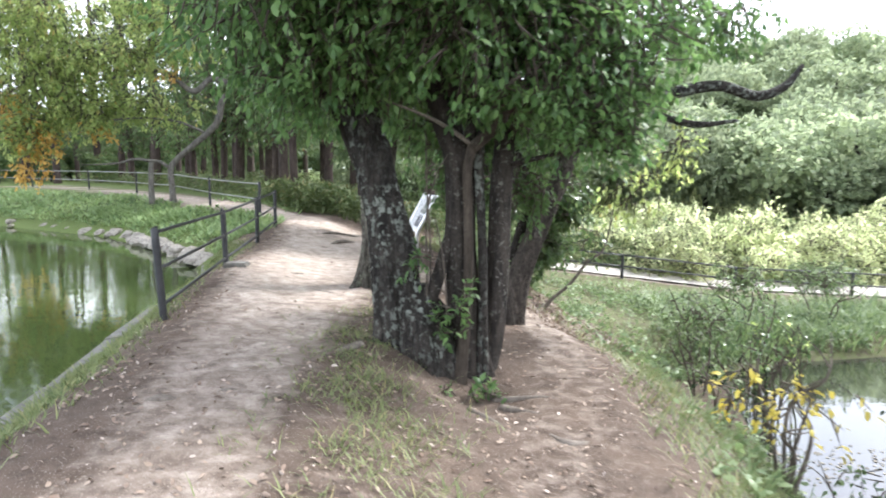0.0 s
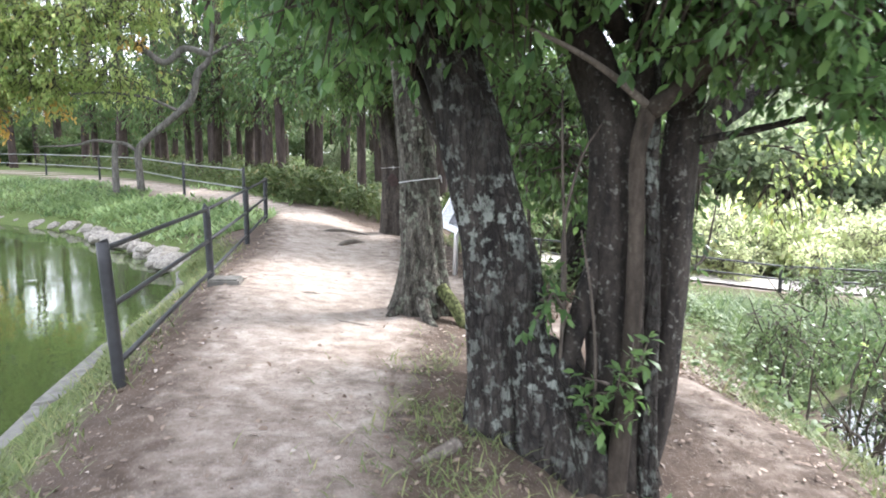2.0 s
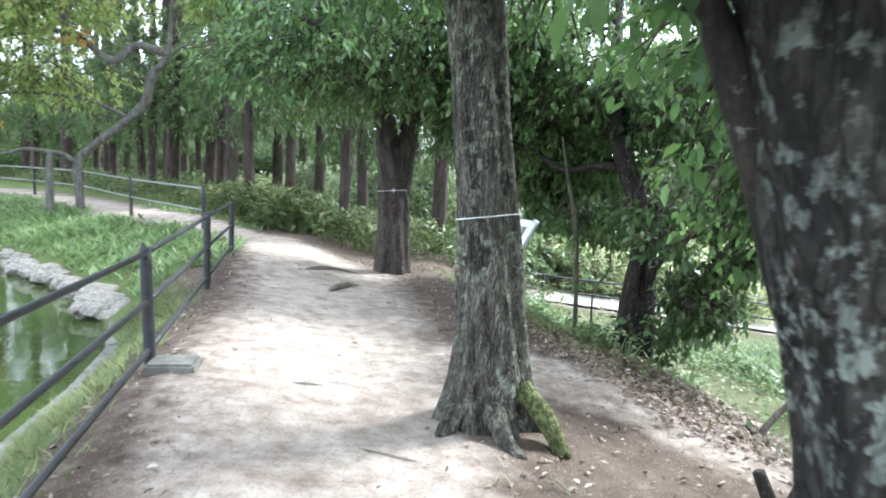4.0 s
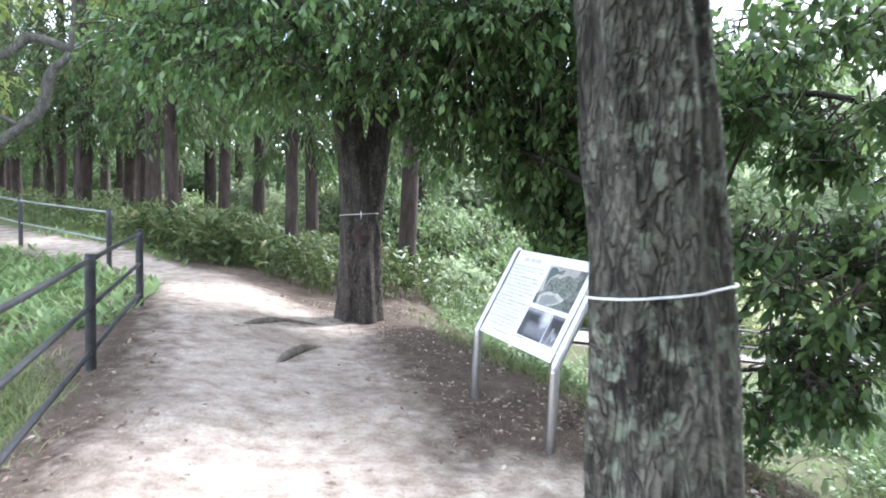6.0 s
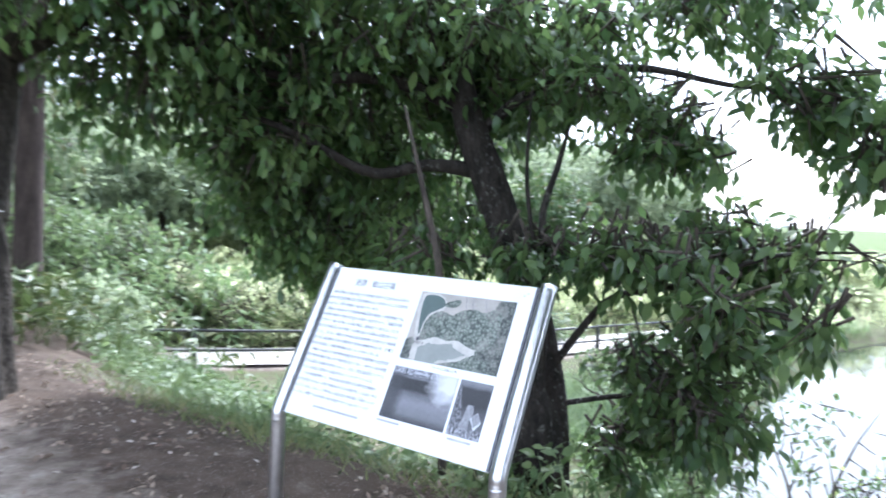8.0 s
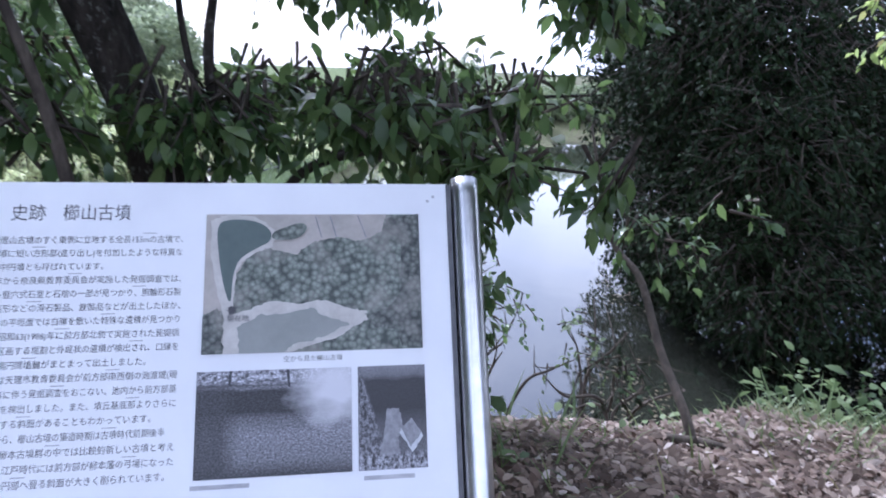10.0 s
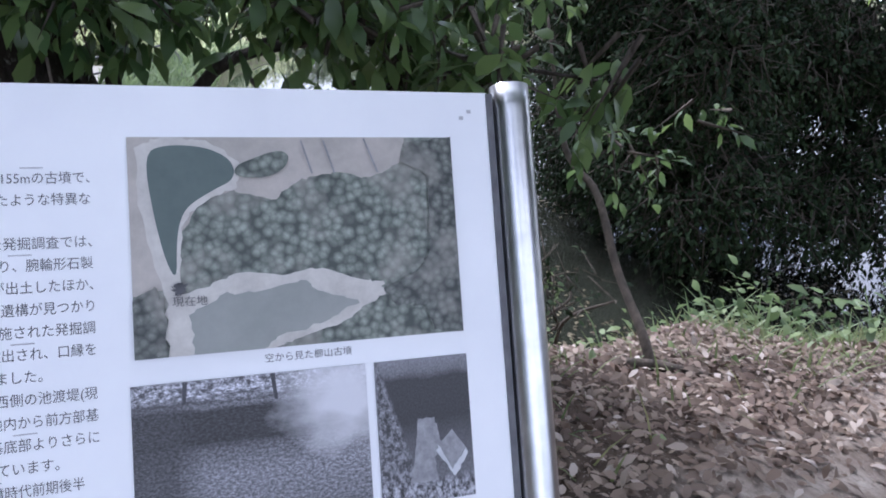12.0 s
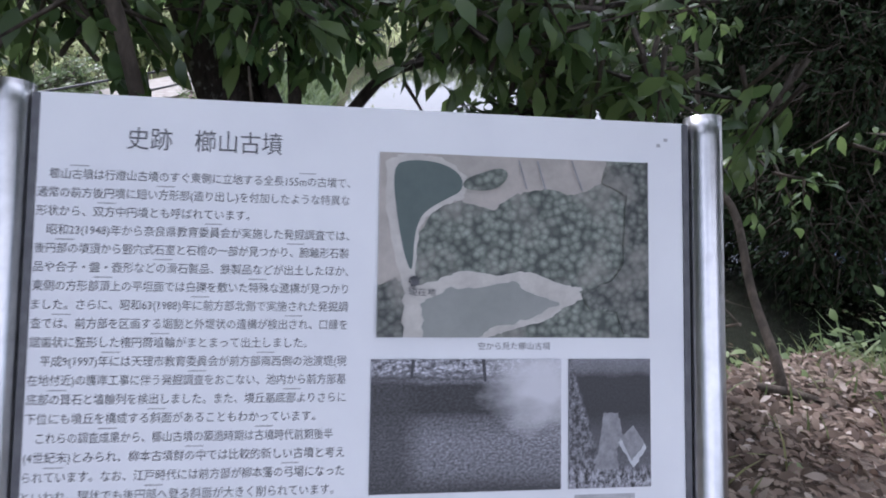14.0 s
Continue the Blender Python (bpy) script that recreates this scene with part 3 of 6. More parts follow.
# ---- fences ----
def fence(name, label, posts, height, rails, r_post, r_rail, material, rail_material=None, sag=0.0, group=""):
    base = np.array([posts[0][0], posts[0][1], gz(*posts[0][:2])])
    e = thing(name, label, "fence", tuple(base), group)
    tops = []
    for p in posts:
        lean = p[2:] if len(p) > 2 else (0, 0)
        foot = np.array([p[0], p[1], gz(p[0], p[1])])
        top = foot + np.array([lean[0], lean[1], p[4] if len(p) > 4 else height])
        a = foot - base
        v, f = tube([a - [0, 0, 0.25], a, (a + top - base) / 2, top - base - [0, 0, 0.02], top - base], [r_post, r_post, r_post, r_post, r_post * 0.8], 12, 10)
        part("post", mesh_from("post", v, polys=f, smooth=True), material, e)
        tops.append((foot, top))
    for (f0, t0), (f1, t1) in zip(tops[:-1], tops[1:]):
        for h in rails:
            a, b = f0 + (t0 - f0) * h - base, f1 + (t1 - f1) * h - base
            m = (a + b) / 2 - np.array([0, 0, sag])
            part("rail", tube_mesh("rail", [a, m, b], [r_rail] * 3, 8, 8), rail_material or material, e)
    return e


fence("pond_fence", "dark pipe fence with three rails along the path", [(-3.0, 6.6, -0.06, 0, 1.0), (-3.16, 9.5, -0.03, 0, 0.87), (-3.46, 12.69, 0, 0, 0.91), (-3.6, 15.0, 0, 0, 0.85)],
      0.97, (0.96, 0.56, 0.16), 0.042, 0.021, M_RAIL)
fence("bank_fence", "thin grey two-rail fence along the far bank", [(-4.67, 17.96), (-7.1, 21.3), (-9.6, 24.9), (-12.4, 28.2), (-16.5, 32.4), (-22, 37.2), (-29, 42.5)],
      0.95, (0.95, 0.5), 0.04, 0.018, M_RAIL, M_RAIL_PALE)
fence("low_path_fence", "dark two-rail pipe fence beside the lower path", [(x, y) for x, y in LOW_FENCE], 0.78, (0.97, 0.5), 0.05, 0.026, M_RAIL)

# lower path's paving strip lies on its terrace
lv, lf = [], []
for i, x in enumerate(np.linspace(-2.5, 19, 44)):
    y = 20.9 - (x - 3.2) * 0.262
    for off in (0.25, 1.9):
        lv.append((x + off * 0.25, y + off, float(land(np.array([x]), np.array([y]), False)[0]) + 0.06))
    if i:
        lf.append((2 * i - 2, 2 * i, 2 * i + 1, 2 * i - 1))
me = mesh_from("low_path", lv, polys=lf)
me.materials.append(M_GRAVEL_PATH)
tagged(new("pavement_lower_path", me), "pale gravel surface of the lower path", "path", kind="structure")


# ---- trees ----
def tree(name, label, at, stems, crowns, group="", category="tree"):
    """stems: (part name, points, radii, material, options); crowns: (blobs, leaf material, options)."""
    e = thing(name, label, category, at, group)
    for pname, pts, radii, material, opt in stems:
        part(pname, tube_mesh(pname, pts, radii, **opt), material, e)
    for blobs, material, opt in crowns:
        (lv, lf), (tv, tf) = crown(blobs, **opt)
        c = part("crown", mesh_from("crown", lv, tris=lf), material, e)
        tagged(part("twig_mass", mesh_from("twig_mass", tv, tris=tf), M_TWIG, c), kind="stuff")
    return e


BIG = dict(sides=72, rings=110, rough=0.1)
MID = dict(sides=24, rings=40, rough=0.1)
THIN = dict(sides=8, rings=16, rough=0.05)

# the clump beside the path: a leaning lichened trunk and a bundle of dark stems
tree("oak_clump", "many-stemmed old oak with lichened bark and low hanging leaves", (-0.1, 5.1, 0), [
    ("trunk", [(-0.34, 0.8, -0.5), (-0.37, 0.8, -0.1), (-0.39, 0.81, 0.34), (-0.43, 0.83, 0.86), (-0.48, 0.86, 1.2), (-0.56, 0.88, 1.53), (-0.63, 0.9, 1.88), (-0.86, 0.94, 2.7), (-1.14, 0.95, 4.2), (-1.4, 0.9, 6)],
     [0.2, 0.185, 0.172, 0.164, 0.158, 0.158, 0.158, 0.145, 0.11, 0.05], M_BARK_A, dict(BIG, flutes=6, flare=0.62, flare_h=0.34, seed=2)),
    ("trunk", [(-0.2, 0.76, -0.35), (-0.22, 0.75, 0.18), (-0.24, 0.75, 0.6), (-0.27, 0.77, 0.94), (-0.35, 0.8, 1.21), (-0.43, 0.83, 1.53), (-0.49, 0.87, 1.79), (-0.62, 0.98, 2.3), (-0.8, 1.2, 3.4)],
     [0.15, 0.14, 0.128, 0.118, 0.108, 0.102, 0.1, 0.085, 0.04], M_BARK_A, dict(BIG, sides=48, rings=80, flutes=4, flare=0.5, flare_h=0.3, seed=5)),
    ("trunk", [(0.46, 0.84, -0.75), (0.42, 0.83, -0.3), (0.36, 0.82, 0.14), (0.31, 0.82, 0.86), (0.3, 0.82, 1.38), (0.27, 0.82, 1.77), (0.13, 0.84, 2.16), (-0.06, 0.9, 2.7), (-0.1, 1.1, 4.2), (0.0, 1.2, 5.6)],
     [0.19, 0.18, 0.165, 0.15, 0.142, 0.14, 0.13, 0.1, 0.07, 0.03], M_BARK_SMOOTH, dict(BIG, flutes=5, flare=0.45, flare_h=0.4, seed=8)),
    ("foot", [(0.02, 0.82, -0.8), (0.0, 0.82, -0.4), (-0.05, 0.8, -0.02), (-0.09, 0.78, 0.28), (-0.12, 0.77, 0.52)], [0.42, 0.38, 0.31, 0.22, 0.09], M_BARK_A, dict(BIG, rings=50, flutes=8, flare=0.3, flare_h=0.3, seed=17)),
    ("buttress", [(-0.16, 0.76, -0.1), (-0.08, 0.74, 0.2), (0.04, 0.73, 0.5), (0.14, 0.75, 0.85), (0.22, 0.79, 1.2)], [0.1, 0.085, 0.07, 0.06, 0.03], M_BARK_SMOOTH, dict(MID, seed=9)),
    ("trunk", [(0.24, 0.5, -0.75), (0.3, 0.57, -0.37), (0.35, 0.59, 0.23), (0.37, 0.6, 0.71), (0.36, 0.6, 1.23), (0.345, 0.6, 1.64), (0.39, 0.58, 1.9)],
     [0.085, 0.065, 0.052, 0.047, 0.046, 0.046, 0.05], M_STEM_PALE, dict(MID, rings=60, flutes=3, flare=0.5, flare_h=0.25, seed=14)),
    ("trunk", [(0.55, 0.6, -0.75), (0.53, 0.65, -0.42), (0.52, 0.67, 0.2), (0.515, 0.68, 0.72), (0.49, 0.69, 1.22), (0.46, 0.7, 1.64), (0.47, 0.7, 2.02), (0.55, 0.66, 2.7), (0.7, 0.5, 3.8)],
     [0.085, 0.07, 0.052, 0.046, 0.042, 0.046, 0.05, 0.045, 0.02], M_BARK_A, dict(MID, rings=60, flutes=4, flare=0.5, flare_h=0.25, seed=15)),
    ("trunk", [(0.48, 0.9, -0.8), (0.54, 0.88, -0.5), (0.65, 0.87, 0.04), (0.68, 0.85, 0.63), (0.69, 0.85, 1.13), (0.7, 0.86, 1.55), (0.73, 0.87, 1.95), (0.8, 0.85, 2.6), (1.0, 0.8, 4.4)],
     [0.14, 0.125, 0.112, 0.108, 0.104, 0.1, 0.09, 0.07, 0.03], M_BARK_SMOOTH, dict(MID, sides=36, rings=70, flutes=4, flare=0.4, flare_h=0.3, seed=11)),
    ("limb", [(-0.5, 0.85, 1.0), (-0.6, 0.97, 1.36), (-0.68, 1.0, 1.6), (-0.78, 1.0, 1.83), (-0.88, 1.02, 2.05), (-1.25, 1.1, 2.8)], [0.085, 0.062, 0.05, 0.046, 0.04, 0.015], M_BARK_SMOOTH, dict(MID, seed=19)),
    ("limb", [(-0.52, 0.9, 1.2), (-0.58, 1.0, 1.55), (-0.64, 1.06, 1.85), (-0.72, 1.1, 2.2), (-0.9, 1.2, 2.9)], [0.06, 0.045, 0.038, 0.032, 0.012], M_BARK_SMOOTH, dict(MID, seed=20)),
    ("limb", [(0.39, 0.58, 1.87), (0.52, 0.5, 1.99), (0.66, 0.4, 2.15), (0.84, 0.3, 2.3), (1.1, 0.2, 2.5), (1.5, 0.2, 2.9)], [0.056, 0.056, 0.05, 0.045, 0.035, 0.012], M_STEM_PALE, dict(MID, seed=22)),
    ("limb", [(0.36, 0.7, 1.95), (0.42, 0.75, 2.2), (0.38, 0.8, 2.6), (0.3, 0.9, 3.6)], [0.06, 0.07, 0.065, 0.03], M_BARK_SMOOTH, dict(MID, seed=23)),
    ("limb", [(0.74, 0.85, 1.7), (1.05, 0.7, 1.78), (1.4, 0.5, 1.86), (1.85, 0.4, 1.8)], [0.026, 0.022, 0.016, 0.006], M_BARK_SMOOTH, THIN),
    ("limb", [(0.39, 0.57, 1.88), (0.13, 0.5, 2.05), (-0.12, 0.4, 2.16), (-0.4, 0.3, 2.25)], [0.026, 0.02, 0.015, 0.007], M_BARK_ROOT, THIN),
    ("limb", [(0.3, 0.8, 2.3), (-0.2, 0.6, 2.8), (-0.8, 0.45, 3.1), (-1.5, 0.6, 3.3)], [0.07, 0.055, 0.04, 0.015], M_BARK_SMOOTH, THIN),
    ("sucker", [(-0.04, 0.66, 0.3), (-0.03, 0.66, 0.7), (-0.04, 0.68, 1.2), (0.05, 0.7, 1.6), (0.16, 0.7, 1.8)], [0.012, 0.011, 0.01, 0.008, 0.005], M_TWIG, THIN),
    ("sucker", [(0.0, 0.72, 0.3), (0.0, 0.75, 0.9), (-0.04, 0.75, 1.5), (-0.05, 0.8, 2.0)], [0.013, 0.011, 0.009, 0.006], M_TWIG, THIN),
    ("sucker", [(0.14, 0.56, -0.3), (0.16, 0.58, 0.3), (0.12, 0.6, 0.8), (0.04, 0.6, 1.2)], [0.012, 0.01, 0.009, 0.005], M_TWIG, THIN),
], [
    ([(-1.15, 0.3, 3.2, 1.3, 1.3, 1.0), (0.3, 0.3, 3.05, 1.5, 1.2, 0.95), (1.5, 0.6, 2.65, 0.95, 0.9, 0.8), (-0.3, -0.5, 3.8, 1.8, 1.3, 0.8), (-0.2, 1.6, 3.9, 2.2, 1.6, 1.1),
      (-0.9, 0.7, 2.5, 0.95, 0.9, 0.5), (1.4, 1.2, 3.5, 1.4, 1.5, 1.2), (0.1, -1.2, 4.6, 2.2, 1.6, 0.9), (1.5, 0.4, 2.0, 0.55, 0.5, 0.35), (0.85, 0.35, 2.3, 0.6, 0.5, 0.3), (0.2, 2.2, 2.15, 0.7, 0.6, 0.5), (0.95, 2.0, 2.3, 0.75, 0.7, 0.6)],
     M_LEAF_OAK, dict(clusters=4800, per=10, leaf=0.09, wide=0.46, spread=0.19, droop=0.5, shell=0.2, gap=0.41, floor_z=1.72)),
    ([(1.0, 2.1, 1.45, 0.6, 0.6, 0.5), (0.4, 2.4, 1.6, 0.5, 0.5, 0.4)],
     M_LEAF_OAK, dict(clusters=150, per=9, leaf=0.09, wide=0.44, spread=0.18, droop=0.5, shell=0.1, gap=0.36)),
    ([(0.12, 0.45, 0.2, 0.16, 0.1, 0.2), (0.28, 0.46, 0.3, 0.16, 0.08, 0.12), (-0.16, 0.55, 0.78, 0.14, 0.1, 0.18), (0.34, 0.46, 0.5, 0.1, 0.08, 0.1), (0.3, 0.2, -0.4, 0.25, 0.14, 0.1), (0.55, 0.3, -0.42, 0.15, 0.12, 0.1)],
     M_LEAF_OAK, dict(clusters=46, per=7, leaf=0.085, wide=0.42, spread=0.08, droop=0.2, shell=0.3, gap=0.2)),
])

# leaning tree on the slope behind the clump, corded too
tree("leaning_tree", "reddish leaning trunk on the slope with spreading limbs", (1.0, 7.9, gz(1.0, 7.9)), [
    ("trunk", [(-0.05, 0, -0.4), (0, 0, 0.1), (0.15, 0, 0.7), (0.42, 0, 1.4), (0.7, 0, 2.1), (1.0, 0, 3.2), (1.2, 0.1, 4.4)], [0.2, 0.17, 0.14, 0.125, 0.11, 0.09, 0.05],
     M_BARK_GREY, dict(BIG, rings=70, flutes=5, flare=0.5, flare_h=0.35, seed=71)),
    ("limb", [(0.75, 0, 2.25), (1.5, 0.1, 2.75), (2.1, 0.15, 3.0), (2.7, 0.15, 3.1), (3.2, 0.15, 2.98), (3.6, 0.2, 3.12), (3.85, 0.25, 3.4)], [0.1, 0.085, 0.08, 0.07, 0.065, 0.055, 0.03], M_BARK_A, MID),
    ("limb", [(1.6, 0.1, 2.8), (2.3, 0.0, 2.6), (2.9, 0.0, 2.65)], [0.05, 0.045, 0.02], M_BARK_A, THIN),
], [
    ([(1.2, 0, 4.6, 1.3, 1.2, 0.9), (2.4, 0.2, 3.9, 1.1, 0.9, 0.45), (0.5, 0.3, 4.8, 1.2, 1.2, 0.7)], M_LEAF_OAK, dict(clusters=520, per=9, leaf=0.1, spread=0.2, droop=0.5, shell=0.2, gap=0.42)),
    ([(1.55, 0, 1.75, 0.5, 0.5, 0.55), (2.2, 0.1, 2.25, 0.4, 0.5, 0.4)], M_LEAF_AUTUMN, dict(clusters=60, per=8, leaf=0.085, spread=0.17, droop=0.6, shell=0.2, gap=0.4)),
])

# furrowed trunk beside the path with a cord tied round it
z2 = gz(-0.83, 8.88)
T2 = (-0.82, 8.88, z2)
corded = tree("corded_tree", "furrowed grey oak trunk with swollen roots and a cord", T2, [
    ("trunk", [(0.02, 0, -0.25), (0.02, 0, 0.2), (0.02, 0.02, 0.7), (-0.03, 0.05, 1.4), (-0.12, 0.1, 2.3), (-0.2, 0.15, 3.4), (-0.35, 0.2, 5.5)],
     [0.3, 0.27, 0.215, 0.195, 0.19, 0.18, 0.12], M_BARK_B, dict(BIG, flutes=7, flare=0.45, flare_h=0.28, seed=21)),
    ("root", [(0.2, -0.18, 0.28), (0.33, -0.34, 0.12), (0.42, -0.48, -0.08)], [0.075, 0.07, 0.05], M_MOSS, THIN),
    ("root", [(-0.2, -0.16, 0.16), (-0.3, -0.26, 0.02), (-0.4, -0.36, -0.08)], [0.08, 0.06, 0.03], M_BARK_B, THIN),
    ("root", [(0.0, -0.25, 0.18), (0.05, -0.45, 0.02), (0.15, -0.62, -0.06)], [0.08, 0.06, 0.03], M_BARK_B, THIN),
    ("limb", [(-0.08, 0.1, 2.6), (-0.5, 0.0, 3.0), (-1.1, -0.2, 3.2), (-1.8, -0.3, 3.5)], [0.08, 0.06, 0.04, 0.015], M_BARK_B, THIN),
    ("limb", [(-0.1, 0.15, 3.2), (0.5, 0.5, 3.8), (1.2, 0.9, 4.2)], [0.09, 0.06, 0.02], M_BARK_B, THIN),
    ("limb", [(-0.1, 0.15, 3.3), (-0.4, 1.0, 3.9), (-0.9, 1.9, 4.3)], [0.09, 0.06, 0.02], M_BARK_B, THIN),
], [
    ([(-0.9, 0.2, 3.9, 1.8, 1.5, 1.0), (0.9, 0.6, 3.8, 1.5, 1.7, 1.2), (-0.6, 2.2, 4.0, 1.9, 1.5, 1.1), (0.2, -0.6, 4.2, 1.8, 1.3, 0.9)],
     M_LEAF_OAK, dict(clusters=1500, per=9, leaf=0.11, wide=0.38, spread=0.22, droop=0.5, shell=0.2, gap=0.4)),
])


def cord(name, owner, z, tilt, tail, label):
    """A cord drawn tight round a trunk, with its knot and loose end."""
    bark = [c for c in owner.children if c.name.startswith("trunk")][0].data
    v = np.array([tuple(q.co) for q in bark.vertices]) + np.array(owner.location)
    centre = v[np.abs(v[:, 2] - z) < 0.1].mean(0)
    e = thing(name, label, "rope", (centre[0], centre[1], z))
    a = np.linspace(0, 2 * np.pi, 41)
    h = tilt * np.cos(a + 0.5)
    away = np.arctan2(v[:, 1] - centre[1], v[:, 0] - centre[0])
    far = np.hypot(v[:, 0] - centre[0], v[:, 1] - centre[1])
    r = np.array([far[(np.abs(v[:, 2] - z - dz) < 0.07) & (np.cos(away - t) > 0.985)].max() for t, dz in zip(a, h)])
    r[-1] = r[0]
    r = np.maximum(r, (np.roll(r[:-1], 1)[np.arange(41) % 40] + np.roll(r[:-1], -1)[np.arange(41) % 40]) / 2) - 0.001
    ring = np.stack([np.cos(a) * r, np.sin(a) * r, h], 1)
    part("loop", tube_mesh("loop", ring, [0.0042] * 4, 6, 120), M_ROPE, e)
    k = ring[tail]
    d = k / np.linalg.norm(k)
    part("loose_end", tube_mesh("loose_end", [k, k + d * 0.03 + [0, 0, 0.03], k + d * 0.05 + [0, 0, -0.05]], [0.006, 0.006, 0.004], 6, 10), M_ROPE, e)


cord("tied_cord", corded, 1.35, 0.03, 2, "white cord tied round the furrowed trunk")

# the far trunk at the bend, with its dark scar and cord
z3 = gz(-1.1, 15.4)
bend = tree("bend_tree", "thick grey tree trunk with a dark scar at the bend", (-1.1, 15.4, z3), [
    ("trunk", [(0.0, 0, -0.3), (0, 0, 0.2), (0, 0, 1.0), (-0.05, 0, 1.6), (-0.14, 0, 2.2), (-0.26, 0, 2.9), (-0.36, 0, 3.6)],
     [0.31, 0.28, 0.255, 0.22, 0.17, 0.15, 0.1], M_BARK_GREY, dict(BIG, flutes=6, flare=0.25, flare_h=0.25, seed=31)),
    ("trunk", [(0.12, 0.05, 1.3), (0.16, 0.05, 1.9), (0.25, 0.1, 2.6), (0.4, 0.1, 4.2)], [0.17, 0.17, 0.15, 0.08], M_BARK_GREY, dict(MID, seed=33)),
    ("limb", [(0.2, 0.1, 2.5), (1.0, -0.6, 3.1), (1.8, -1.4, 3.5), (2.8, -2.2, 3.7)], [0.11, 0.08, 0.06, 0.02], M_BARK_GREY, THIN),
    ("limb", [(-0.2, 0, 2.8), (-0.9, -0.8, 3.5), (-1.6, -1.3, 3.8)], [0.1, 0.07, 0.02], M_BARK_GREY, THIN),
], [
    ([(-0.4, -0.8, 3.7, 1.9, 1.4, 1.1), (1.2, -1.3, 3.6, 1.6, 1.4, 1.1), (0.3, -2.2, 4.6, 2.3, 1.5, 1.1), (-1.6, 0.2, 4.6, 1.5, 1.5, 1.3), (2.6, -0.2, 4.6, 1.5, 1.6, 1.2), (0.6, 0.8, 4.6, 2, 1.5, 1.6), (-1.3, -0.6, 3.0, 1.2, 0.9, 0.55), (0.3, -0.8, 2.95, 1.0, 0.8, 0.45), (-2.2, 0.4, 3.4, 1.2, 1.0, 0.7)],
     M_LEAF_BUSH, dict(clusters=2300, per=9, leaf=0.12, wide=0.44, spread=0.24, droop=0.6, shell=0.15, gap=0.44, gap_scale=1.1)),
])
bm = bmesh.new()
bmesh.ops.create_uvsphere(bm, u_segments=14, v_segments=10, radius=0.12)
for v in bm.verts:
    v.co = Vector((v.co.x * 0.85, v.co.y * 0.3, v.co.z * 1.0)) * (1 + 0.5 * noise.noise(v.co * 9))
me = bpy.data.meshes.new("scar")
bm.to_mesh(me)
bm.free()
sc = thing("trunk_scar", "dark reddish healed scar on the thick trunk", "scar", (-1.12, 15.1, 1.12))
part("swelling", me, plain_material("scar wood", (0.028, 0.018, 0.015), (0.07, 0.042, 0.035), 18, 0.9, 0, 0.01), sc)
cord("tied_cord", bend, 1.36, 0.02, 30, "white cord tied round the thick trunk")

